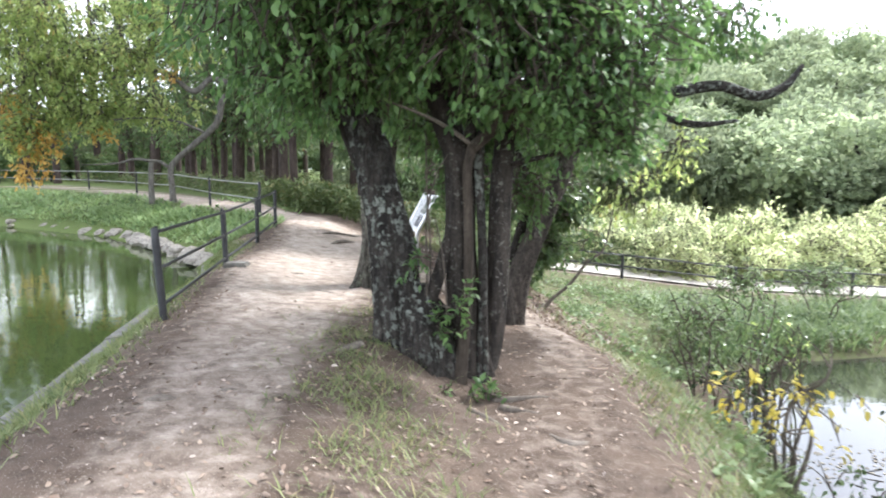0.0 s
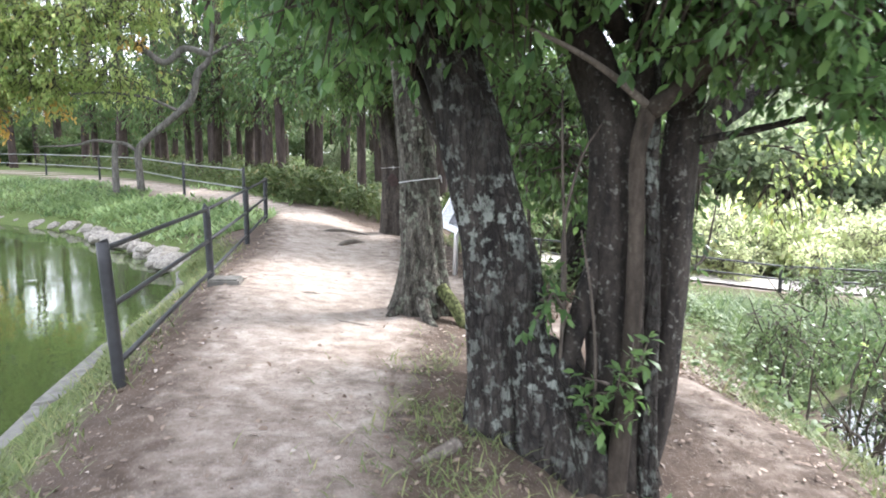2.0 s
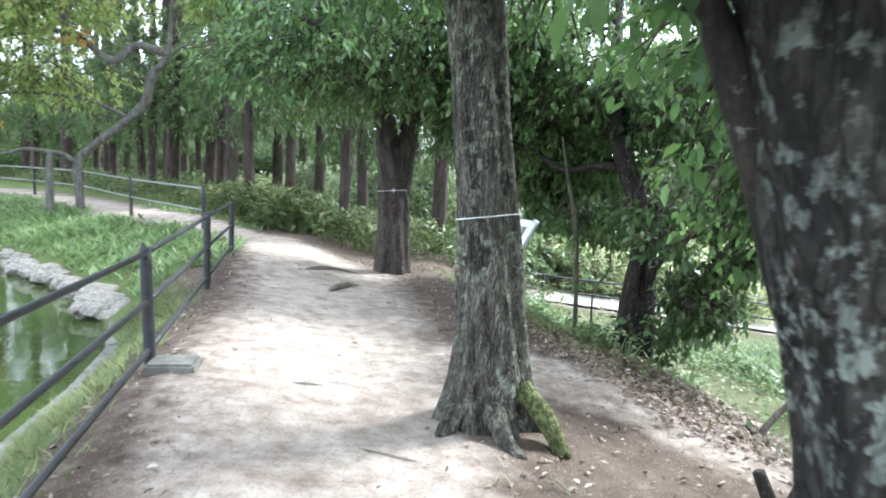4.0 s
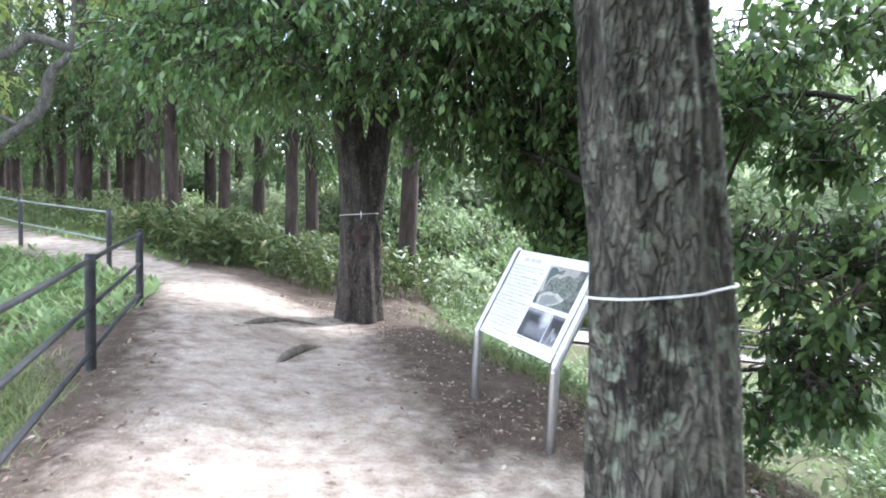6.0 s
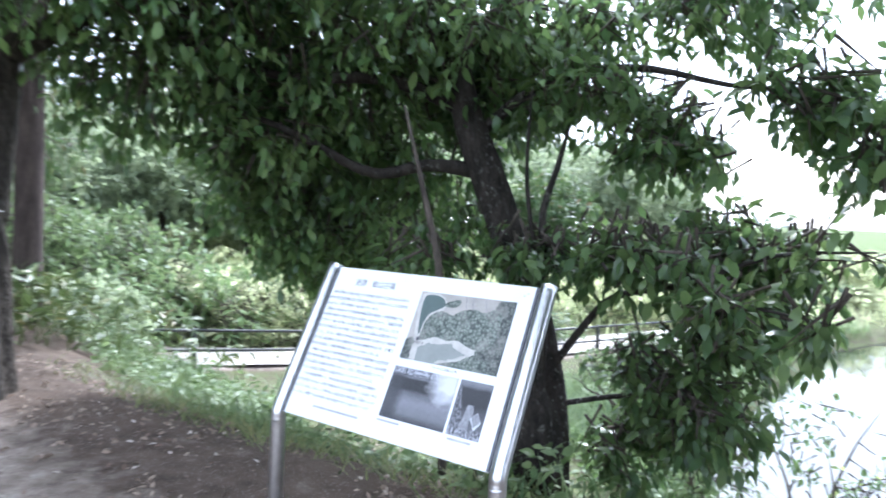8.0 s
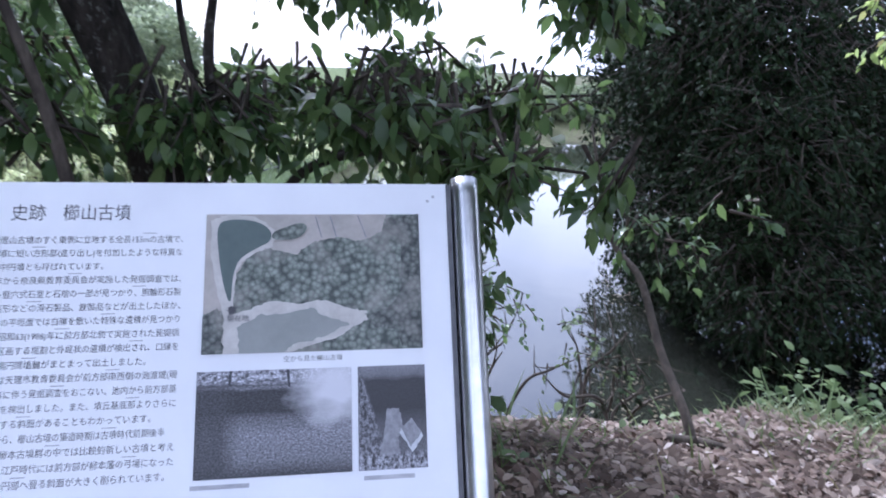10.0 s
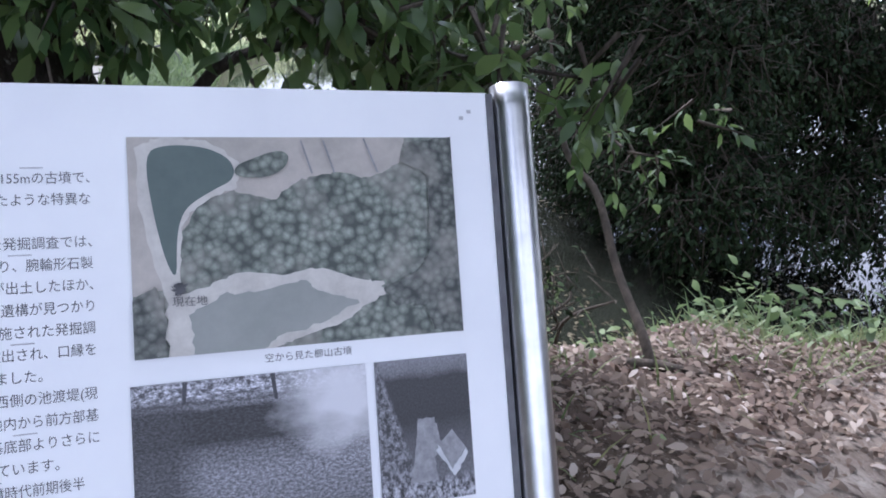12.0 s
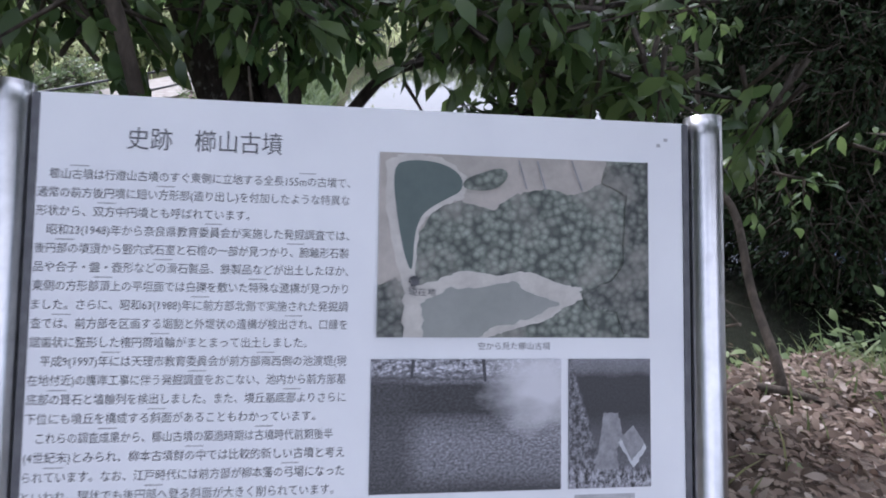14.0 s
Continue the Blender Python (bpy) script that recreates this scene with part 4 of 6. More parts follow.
# broad-leaved tree behind the board
z4 = gz(1.75, 12.3)
tree("broadleaf_tree", "leaning dark-stemmed tree with broad glossy drooping leaves", (1.75, 12.3, 0), [
    ("trunk", [(0, 0, z4 - 0.3), (0.02, 0.03, -0.1), (0.12, 0.2, 0.3), (0.27, 0.42, 0.85), (0.24, 0.55, 1.35), (0.1, 0.66, 1.8), (-0.02, 0.8, 2.3), (-0.05, 1.0, 3.2), (0.1, 1.3, 4.4)],
     [0.2, 0.175, 0.155, 0.14, 0.13, 0.125, 0.115, 0.09, 0.04], M_BARK_SMOOTH, dict(BIG, flutes=5, flare=0.35, flare_h=0.3, seed=41)),
    ("trunk", [(0.2, -0.06, z4 - 0.3), (0.2, -0.04, 0.0), (0.26, 0.1, 0.5), (0.36, 0.3, 1.0)], [0.1, 0.08, 0.065, 0.03], M_BARK_SMOOTH, dict(MID, flutes=3, flare=0.5, flare_h=0.2, seed=43)),
    ("limb", [(0.1, 0.68, 1.82), (-0.2, 1.0, 1.86), (-0.55, 1.3, 1.78), (-0.95, 1.7, 2.05), (-1.4, 2.2, 2.3)], [0.07, 0.05, 0.042, 0.03, 0.012], M_BARK_SMOOTH, THIN),
    ("limb", [(-0.02, 0.8, 2.3), (-0.5, 1.2, 2.5), (-1.1, 1.8, 2.5), (-1.7, 2.4, 2.8)], [0.06, 0.05, 0.035, 0.012], M_BARK_SMOOTH, THIN),
    ("limb", [(0.22, 0.1, 0.3), (0.24, -0.2, 0.72), (0.26, -0.42, 0.95), (0.28, -0.9, 1.08), (0.4, -1.4, 1.3), (0.45, -1.9, 1.35)], [0.035, 0.03, 0.026, 0.02, 0.013, 0.006], M_BARK_SMOOTH, THIN),
    ("limb", [(0.27, -0.5, 1.0), (0.5, -0.9, 1.15), (0.75, -1.5, 1.2)], [0.018, 0.014, 0.006], M_BARK_SMOOTH, THIN),
    ("limb", [(0.26, -0.42, 0.95), (0.0, -0.85, 1.08), (-0.25, -1.4, 1.06), (-0.4, -1.9, 1.03)], [0.018, 0.015, 0.011, 0.005], M_BARK_SMOOTH, THIN),
    ("limb", [(0.2, 0.0, 0.1), (0.35, -0.5, 0.25), (0.45, -1.0, 0.3), (0.55, -1.3, 0.5)], [0.022, 0.018, 0.012, 0.005], M_BARK_SMOOTH, THIN),
    ("limb", [(0.05, 0.75, 2.1), (0.3, 0.3, 2.5), (0.6, -0.3, 2.6), (0.65, -1.0, 2.4), (0.6, -1.6, 2.3)], [0.05, 0.04, 0.03, 0.018, 0.006], M_BARK_SMOOTH, THIN),
    ("sapling_stem", [(0.06, 0.0, z4 - 0.2), (0.03, 0.01, 0.35), (0.02, 0.01, 1.06), (-0.04, 0.01, 1.5), (0.12, 0.01, 1.85), (0.3, 0.01, 2.3)], [0.034, 0.032, 0.03, 0.027, 0.022, 0.008], M_BARK_SMOOTH, THIN),
    ("sapling_stem", [(0.0, 0.05, 1.1), (-0.09, 0.1, 1.57), (-0.13, 0.1, 1.95), (-0.1, 0.1, 2.4)], [0.02, 0.017, 0.013, 0.005], M_BARK_SMOOTH, THIN),
    ("sapling_stem", [(-0.6, 0.35, z4 - 0.1), (-0.62, 0.37, 0.4), (-0.67, 0.39, 1.07), (-0.78, 0.45, 1.6), (-0.85, 0.6, 2.2)], [0.034, 0.03, 0.027, 0.02, 0.008], M_TWIG, THIN),
    ("sapling_stem", [(-0.42, 0.2, z4 - 0.1), (-0.45, 0.2, 0.2), (-0.3, 0.1, 0.55), (-0.32, 0.1, 1.0)], [0.016, 0.014, 0.011, 0.005], M_TWIG, THIN),
], [
    ([(0.02, 2.47, 1.91, 0.96, 0.96, 0.82), (0.4, 1.81, 2.03, 0.92, 0.92, 0.74), (0.75, 1.35, 1.4, 0.4, 0.4, 0.4), (0.48, 2.19, 1.25, 0.98, 0.98, 0.39), (-0.11, 2.59, 1.19, 0.6, 0.6, 0.38), (0.59, 0.97, 2.4, 0.65, 0.65, 0.35), (-0.36, 1.98, 2.65, 1.31, 1.31, 0.65),
      (0.37, 1.05, 2.94, 1.31, 1.31, 0.5), (-1.0, 2.2, 2.1, 0.8, 0.8, 0.6), (-1.6, 2.6, 2.7, 1.0, 1.0, 0.8), (-1.4, 1.6, 3.5, 1.2, 1.2, 0.6), (0.52, 3.37, 1.18, 0.79, 0.79, 0.6), (-0.45, 2.84, 1.68, 0.72, 0.72, 0.72), (1.08, 3.25, 0.86, 0.77, 0.77, 0.36)],
     M_LEAF_BUSH, dict(clusters=3500, per=9, leaf=0.12, wide=0.46, spread=0.2, droop=0.6, shell=0.1, gap=0.35, gap_scale=0.8)),
    ([(0.67, -0.07, 2.42, 0.8, 0.8, 0.28), (0.7, -0.83, 2.29, 0.5, 0.5, 0.31), (0.59, -1.5, 2.2, 0.5, 0.5, 0.3), (0.44, -1.95, 1.85, 0.3, 0.3, 0.16), (0.5, -0.6, 3.0, 1.0, 1.3, 0.4), (0.7, -0.5, 2.0, 0.6, 0.6, 0.22), (0.62, -1.2, 1.9, 0.5, 0.5, 0.22)],
     M_LEAF_BUSH, dict(clusters=560, per=8, leaf=0.12, wide=0.46, spread=0.18, droop=0.5, shell=0.1, gap=0.44, gap_scale=0.5)),
    ([(0.79, -0.18, 1.28, 0.48, 0.48, 0.2), (0.77, -0.87, 1.28, 0.54, 0.54, 0.29), (0.65, -1.53, 1.3, 0.48, 0.48, 0.3), (0.75, -1.3, 0.85, 0.35, 0.35, 0.2), (0.3, -1.05, 0.25, 0.37, 0.37, 0.35), (-0.4, -1.84, 1.0, 0.16, 0.16, 0.11), (-0.41, -1.4, 1.02, 0.25, 0.25, 0.14), (-0.48, 0.73, 1.16, 0.41, 0.41, 0.17), (0.02, 0.06, 1.2, 0.5, 0.5, 0.15), (-0.27, -0.88, 1.25, 0.45, 0.45, 0.1),
      (0.37, -0.64, 0.45, 0.38, 0.38, 0.31), (0.46, -1.08, 0.69, 0.34, 0.34, 0.22), (0.33, -0.45, -0.15, 0.36, 0.36, 0.32), (0.51, -0.91, 0.21, 0.35, 0.35, 0.27)],
     M_LEAF_BUSH, dict(clusters=660, per=9, leaf=0.115, wide=0.45, spread=0.17, droop=0.5, shell=0.1, gap=0.36, gap_scale=0.5)),
])

# turning tree on the far bank: two slim stems, long crooked limbs, loose sprays
zl = gz(-9.7, 23.1)
turning = tree("turning_tree", "slender pale tree with yellow-green and orange leaves", (-9.7, 23.1, zl), [
    ("trunk", [(0, 0, -0.3), (-0.02, 0, 0.5), (0.0, 0, 1.25), (0.04, 0.05, 1.5)], [0.11, 0.09, 0.08, 0.05], M_BARK_TURN, dict(MID, seed=51)),
    ("trunk", [(0.65, 0.1, -0.3), (0.62, 0.1, 0.5), (0.62, 0.05, 1.2), (0.95, 0.0, 1.6), (1.84, 0, 2.35), (2.2, 0, 2.75), (2.4, -0.1, 3.4), (2.75, -0.1, 3.9), (2.9, -0.2, 5.2)], [0.12, 0.1, 0.095, 0.09, 0.1, 0.105, 0.1, 0.07, 0.03], M_BARK_TURN, dict(MID, rings=60, seed=52)),
    ("limb", [(0.62, 0.05, 1.2), (0.3, 0, 1.42), (0.0, 0, 1.45), (-0.45, -0.2, 1.5), (-0.9, -0.4, 1.35), (-1.8, -0.8, 1.3)], [0.06, 0.055, 0.05, 0.045, 0.035, 0.01], M_BARK_TURN, THIN),
    ("limb", [(2.75, -0.1, 3.9), (2.1, -0.2, 4.05), (1.56, -0.3, 3.65), (0.9, -0.4, 4.1), (0.4, -0.5, 4.2), (-1.3, -0.8, 3.85)], [0.09, 0.09, 0.085, 0.07, 0.06, 0.02], M_BARK_TURN, dict(MID, seed=53)),
    ("limb", [(1.84, 0, 2.35), (1.0, -0.4, 2.7), (-0.2, -0.8, 2.75), (-1.6, -1.0, 2.5)], [0.05, 0.04, 0.03, 0.01], M_BARK_TURN, THIN),
    ("limb", [(2.75, -0.1, 3.9), (3.6, -0.3, 4.3), (4.6, -0.5, 4.5)], [0.05, 0.035, 0.01], M_BARK_TURN, THIN),
], [
    ([(-0.5, -0.6, 4.6, 2.4, 1.4, 0.9), (2.2, -0.5, 5.4, 2.4, 1.4, 1.0), (-2.6, -0.8, 3.9, 1.9, 1.4, 1.3), (-4.0, -1.0, 4.6, 2.2, 1.6, 1.6), (0.6, -0.6, 3.2, 1.7, 1.0, 0.7), (-1.4, -0.8, 2.9, 1.4, 1.0, 0.8), (-2.5, -1.0, 6.2, 3.2, 1.6, 1.3),
      (4.2, -0.6, 5.2, 1.7, 1.2, 0.9), (-3.2, -1.0, 2.3, 1.1, 0.9, 0.9), (1.4, -0.4, 6.6, 3.0, 1.4, 1.0), (-6.0, -1.2, 5.4, 2.2, 1.6, 2.0)],
     M_LEAF_AUTUMN, dict(clusters=3500, per=8, leaf=0.16, wide=0.42, spread=0.27, droop=0.5, shell=0.1, gap=0.5, gap_scale=1.3)),
    ([(-2.8, -1.1, 2.0, 0.9, 0.7, 0.8), (-1.2, -0.9, 2.3, 0.5, 0.5, 0.35), (-3.2, -1.1, 1.2, 0.6, 0.6, 0.6), (-3.8, -1.2, 3.0, 0.7, 0.7, 0.6), (0.9, -0.6, 4.0, 0.3, 0.3, 0.25)], M_LEAF_ORANGE,
     dict(clusters=150, per=9, leaf=0.14, wide=0.45, spread=0.24, droop=0.5, shell=0.1, gap=0.36)),
])


turning.scale = (1.09, 1.09, 1.09)


# ---- cedars ----
def cedar(seed, height, radius, low):
    e = thing("cedar", "tall straight red-brown cedar with dark green sprays", "tree", (0, 0, 0), "cedars of the grove")
    bend = RNG.normal(0, 0.12, 2)
    top = np.array([bend[0] * 2, bend[1] * 2, height])
    part("trunk", tube_mesh("trunk", [(0, 0, -0.4), (0, 0, 0.3), (bend[0], bend[1], height * 0.45), top], [radius * 1.25, radius, radius * 0.75, 0.03],
                            sides=14, rings=26, rough=0.07, seed=seed, flutes=5, flare=0.35, flare_h=0.3), M_BARK_C, e)
    blobs = []
    for i, h in enumerate(np.linspace(low, height, 11)):
        w = (1.9 - 1.1 * i / 10) * (0.8 + 0.4 * RNG.random())
        blobs.append((bend[0] + RNG.normal(0, 0.3), bend[1] + RNG.normal(0, 0.3), h, w, w, 0.75))
    (lv, lf), (tv, tf) = crown(blobs, clusters=640, per=9, leaf=0.22, wide=0.32, spread=0.3, droop=0.6, shell=0.2, gap=0.53, gap_scale=1.1, twig=0.015)
    c = part("crown", mesh_from("crown", lv, tris=lf), M_LEAF_CEDAR, e)
    tagged(part("twig_mass", mesh_from("twig_mass", tv, tris=tf), M_TWIG, c), kind="stuff")
    return e


CEDARS = [cedar(60 + i, 14 + 1.5 * i, 0.17 + 0.03 * i, 2.3 + 0.5 * i) for i in range(4)]
spots = [(-4.34, 21.4), (-3.8, 25.8), (-2.97, 27.5), (-1.94, 19.6), (-1.5, 21.6), (0.1, 18.9), (-5.3, 24.6), (-6.2, 27.5), (-7.0, 29.5), (-8.2, 29.0), (-8.7, 30.6), (-9.6, 31.5),
         (-10.6, 33.5), (-12.2, 35), (-13.5, 38), (-15, 37), (-16.8, 41), (-18.5, 42), (-20.5, 45), (-23, 47), (-26, 50), (-7.5, 35), (-5.0, 33), (-2.0, 33), (-10, 41), (1.5, 24.5), (0.4, 28), (-30, 52), (-14, 42), (-17, 46), (-20, 50), (-24, 53), (-28, 57), (-33, 56), (-37, 60), (-12, 46), (-8, 45), (-4.5, 40), (-42, 63), (-35, 66), (-26, 62), (-19, 57), (-24, 43.5), (-27.5, 46), (-31, 48.5), (-34.5, 51), (-38, 53.5), (-42, 56), (-46, 59)]
spots = spots[12:] + spots[:12]
for i, (x, y) in enumerate(spots):
    src = CEDARS[i % 4]
    m = Matrix.LocRotScale((x, y, gz(x, y)), Euler((RNG.normal(0, 0.015), RNG.normal(0, 0.015), RNG.random() * 6.28)), (0.72, 0.72, 1.0) if x > -5.5 and y < 29 else None)
    if i < 4:
        src.matrix_basis = m
    else:
        copy_thing(src, m)


# ---- evergreen thicket over the lower pond, shade put into its leaf colour ----
zb = -2.7
tree("evergreen_thicket", "dense evergreen shrub overhanging the lower pond, shade in its leaf colour", (8.4, 5.8, zb), [
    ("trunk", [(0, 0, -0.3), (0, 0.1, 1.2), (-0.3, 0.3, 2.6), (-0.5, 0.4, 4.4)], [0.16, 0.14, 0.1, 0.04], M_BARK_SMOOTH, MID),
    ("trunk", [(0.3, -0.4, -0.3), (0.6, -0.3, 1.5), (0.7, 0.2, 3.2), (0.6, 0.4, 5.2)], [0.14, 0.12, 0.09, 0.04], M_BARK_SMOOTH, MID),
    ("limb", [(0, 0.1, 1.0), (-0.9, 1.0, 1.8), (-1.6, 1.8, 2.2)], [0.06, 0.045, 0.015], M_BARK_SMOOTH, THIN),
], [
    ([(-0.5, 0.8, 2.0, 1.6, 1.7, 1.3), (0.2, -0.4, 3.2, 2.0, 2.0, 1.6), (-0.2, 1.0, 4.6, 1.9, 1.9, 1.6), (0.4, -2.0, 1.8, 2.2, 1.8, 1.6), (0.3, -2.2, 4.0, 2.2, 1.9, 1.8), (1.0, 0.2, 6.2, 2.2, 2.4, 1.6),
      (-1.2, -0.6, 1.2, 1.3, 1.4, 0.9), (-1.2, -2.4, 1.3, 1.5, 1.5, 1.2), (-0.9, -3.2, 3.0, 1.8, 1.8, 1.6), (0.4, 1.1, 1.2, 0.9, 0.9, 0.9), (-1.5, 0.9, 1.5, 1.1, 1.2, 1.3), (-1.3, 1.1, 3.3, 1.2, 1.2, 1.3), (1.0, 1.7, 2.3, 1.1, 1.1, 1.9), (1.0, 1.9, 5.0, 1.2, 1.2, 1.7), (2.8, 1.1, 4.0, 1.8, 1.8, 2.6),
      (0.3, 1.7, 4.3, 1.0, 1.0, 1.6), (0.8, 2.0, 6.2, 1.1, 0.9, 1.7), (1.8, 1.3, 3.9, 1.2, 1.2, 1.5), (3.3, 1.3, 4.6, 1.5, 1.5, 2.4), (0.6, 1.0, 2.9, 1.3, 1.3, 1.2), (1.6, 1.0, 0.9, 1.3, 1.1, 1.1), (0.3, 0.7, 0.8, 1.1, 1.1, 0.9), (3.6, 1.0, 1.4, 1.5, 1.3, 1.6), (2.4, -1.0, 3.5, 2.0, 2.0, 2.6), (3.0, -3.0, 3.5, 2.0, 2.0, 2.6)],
     M_LEAF_SHADE, dict(clusters=18500, per=10, leaf=0.1, wide=0.42, spread=0.22, droop=0.5, shell=0.3, gap=0.22)),
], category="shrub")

# ---- information board ----
BC = np.array([-0.1635, 11.7, 0.864])
BW = np.array([0.15687, -0.98762, 0.0])
BU = np.array([0.46622, 0.07405, 0.88156])
BN = np.cross(BW, BU)
B0 = np.array([BC[0] - 0.2, BC[1], gz(BC[0] - 0.2, BC[1])])


def on_board(u, v, n=0.0):
    return BC + BW * u + BU * v + BN * n - B0


def plate(name, u0, v0, u1, v1, n0, n1, material, parent, label=""):
    c = [on_board(u, v, n) for n in (n0, n1) for u, v in ((u0, v0), (u1, v0), (u1, v1), (u0, v1))]
    f = [(3, 2, 1, 0), (4, 5, 6, 7), (0, 1, 5, 4), (1, 2, 6, 5), (2, 3, 7, 6), (3, 0, 4, 7)]
    return part(name, mesh_from(name, c, polys=f), material, parent, label)


def patch(name, rect, outline, n, material, parent):
    """A flat printed shape; outline in shares of the photo's width and height."""
    u0, v0, u1, v1 = rect
    fine = []
    rounded = name in ("pond", "clump")
    if rounded:
        for _ in range(2):
            outline = [(a * w + c * (1 - w), b * w + d * (1 - w)) for (a, b), (c, d) in zip(outline, outline[1:] + outline[:1]) for w in (0.75, 0.25)]
    for (a0, b0), (a1, b1) in zip(outline, outline[1:] + outline[:1]):
        rim = (a0 == a1 and a0 in (0, 1)) or (b0 == b1 and b0 in (0, 1))
        k = 1 if rim or rounded or len(outline) < 5 else 6
        for q in range(k):
            w = q / k
            j = 0 if q == 0 else 0.005
            fine.append((a0 + (a1 - a0) * w + RNG.normal(0, 1) * j, b0 + (b1 - b0) * w + RNG.normal(0, 1) * j))
    c = [on_board(u0 + (u1 - u0) * min(max(s, 0), 1), v1 - (v1 - v0) * min(max(t, 0), 1), n) for s, t in fine]
    bm = bmesh.new()
    bm.faces.new([bm.verts.new(p) for p in c])
    bmesh.ops.triangulate(bm, faces=bm.faces[:])
    bmesh.ops.recalc_face_normals(bm, faces=bm.faces[:])
    me = bpy.data.meshes.new(name)
    bm.to_mesh(me)
    bm.free()
    return part(name, me, material, parent)


def lettering(name, body, size, u, v, width, n, material, parent):
    """A line of writing with its left end and middle height at u, v, set to a width."""
    cu = bpy.data.curves.new(name, "FONT")
    cu.body, cu.size, cu.resolution_u = body, 1.0, 2
    tmp = new(name, cu)
    dg = bpy.context.evaluated_depsgraph_get()
    me = bpy.data.meshes.new_from_object(tmp.evaluated_get(dg))
    bpy.data.objects.remove(tmp)
    co = np.empty(len(me.vertices) * 3)
    me.vertices.foreach_get("co", co)
    co = co.reshape(-1, 3)
    span = co[:, 0].max() - co[:, 0].min()
    sx = width / span
    mid = 0.38
    out = np.array([on_board(u + (x - co[:, 0].min()) * sx, v + (y - mid) * size, n) for x, y, _ in co])
    me.vertices.foreach_set("co", out.astype(np.float32).ravel())
    me.update()
    return part(name, me, material, parent)


def mottle(name, stops, scale, detail=8, rough=0.7):
    m, nt, b = mat(name)
    f = noise_tex(nt, coords(nt), scale, detail, rough)
    nt.links.new(ramp(nt, f, stops), b.inputs["Base Color"])
    b.inputs["Roughness"].default_value = 0.55
    return m


board = thing("information_board", "white enamel information board on two bent steel posts", "sign", tuple(B0))
panel = plate("panel", -0.535, -0.372, 0.568, 0.372, -0.012, 0.006, M_PANEL, board)
for u, side in ((-0.577, -1), (0.612, 1)):
    low, high = on_board(u, -0.375, -0.004), on_board(u, 0.386, -0.004)
    gx0 = low[:2] + B0[:2]
    foot = np.array([low[0] - 0.01, low[1], gz(*gx0) - B0[2]])
    v, f = tube([foot - [0, 0, 0.3], foot, low - [0, 0, 0.1], low + [0.0, 0, -0.03], low + (high - low) * 0.06, low + (high - low) * 0.5, high], [0.034] * 7, 24, 60)
    part("post", mesh_from("post", v, polys=f, smooth=True), M_STEEL, board)
    # The dark gap beside each post, added as a black strip.
    plate("gap_strip", u - side * 0.047, -0.37, u - side * 0.036, 0.37, -0.01, 0.009, M_INK, board, "black strip drawn for the dark gap between panel and post")
P1R, P2R, P3R = (0.014, -0.019, 0.496, 0.296), (0.006, -0.278, 0.335, -0.056), (0.349, -0.278, 0.499, -0.056)
def canopy(name, gap, leafy, scale):
    """Printed tree tops: light rounds with dark gaps between."""
    m, nt, b = mat(name)
    v = coords(nt)
    cell = node(nt, "ShaderNodeTexVoronoi", Scale=scale, Randomness=1.0)
    nt.links.new(v, cell.inputs["Vector"])
    col = ramp(nt, cell.outputs["Distance"], [(0.15, leafy), (0.8, gap)])
    spots = noise_tex(nt, v, scale * 1.5, 5, 0.75)
    col = mix(nt, ramp(nt, spots, [(0.4, (0, 0, 0)), (0.62, (0.8, 0.8, 0.8))]), col, mix(nt, 0.6, col, gap))
    wide = noise_tex(nt, v, 14, 3)
    col = mix(nt, ramp(nt, wide, [(0.5, (0, 0, 0)), (0.68, (0.6, 0.6, 0.6))]), col, (0.3, 0.29, 0.26))
    nt.links.new(col, b.inputs["Base Color"])
    b.inputs["Roughness"].default_value = 0.55
    return m


M_WOODS = canopy("printed woods", (0.05, 0.062, 0.054), (0.3, 0.335, 0.285), 78)
M_DARKW = canopy("printed dark woods", (0.03, 0.036, 0.034), (0.2, 0.215, 0.19), 85)
M_SANDP = mottle("printed sandy ground", [(0.35, (0.42, 0.4, 0.37)), (0.7, (0.58, 0.56, 0.52))], 22)
M_FIELD = mottle("printed fields", [(0.35, (0.33, 0.31, 0.28)), (0.7, (0.46, 0.42, 0.38))], 16)
M_POND = mottle("printed green pond", [(0.35, (0.075, 0.105, 0.1)), (0.7, (0.1, 0.135, 0.125))], 12)
M_LAKE = mottle("printed grey pond", [(0.35, (0.235, 0.25, 0.235)), (0.7, (0.3, 0.31, 0.295))], 12)
M_BLACKP = mottle("printed black", [(0.3, (0.028, 0.028, 0.036)), (0.7, (0.075, 0.075, 0.085))], 25)
M_MIST = mottle("printed mist", [(0.3, (0.42, 0.43, 0.46)), (0.7, (0.62, 0.63, 0.66))], 14)
M_MID = mottle("printed mid grey", [(0.3, (0.15, 0.15, 0.165)), (0.7, (0.34, 0.34, 0.36))], 60)
photo = plate("photograph", *P1R, 0.0062, 0.008, M_WOODS, panel, "aerial photograph of a wooded mound between ponds")
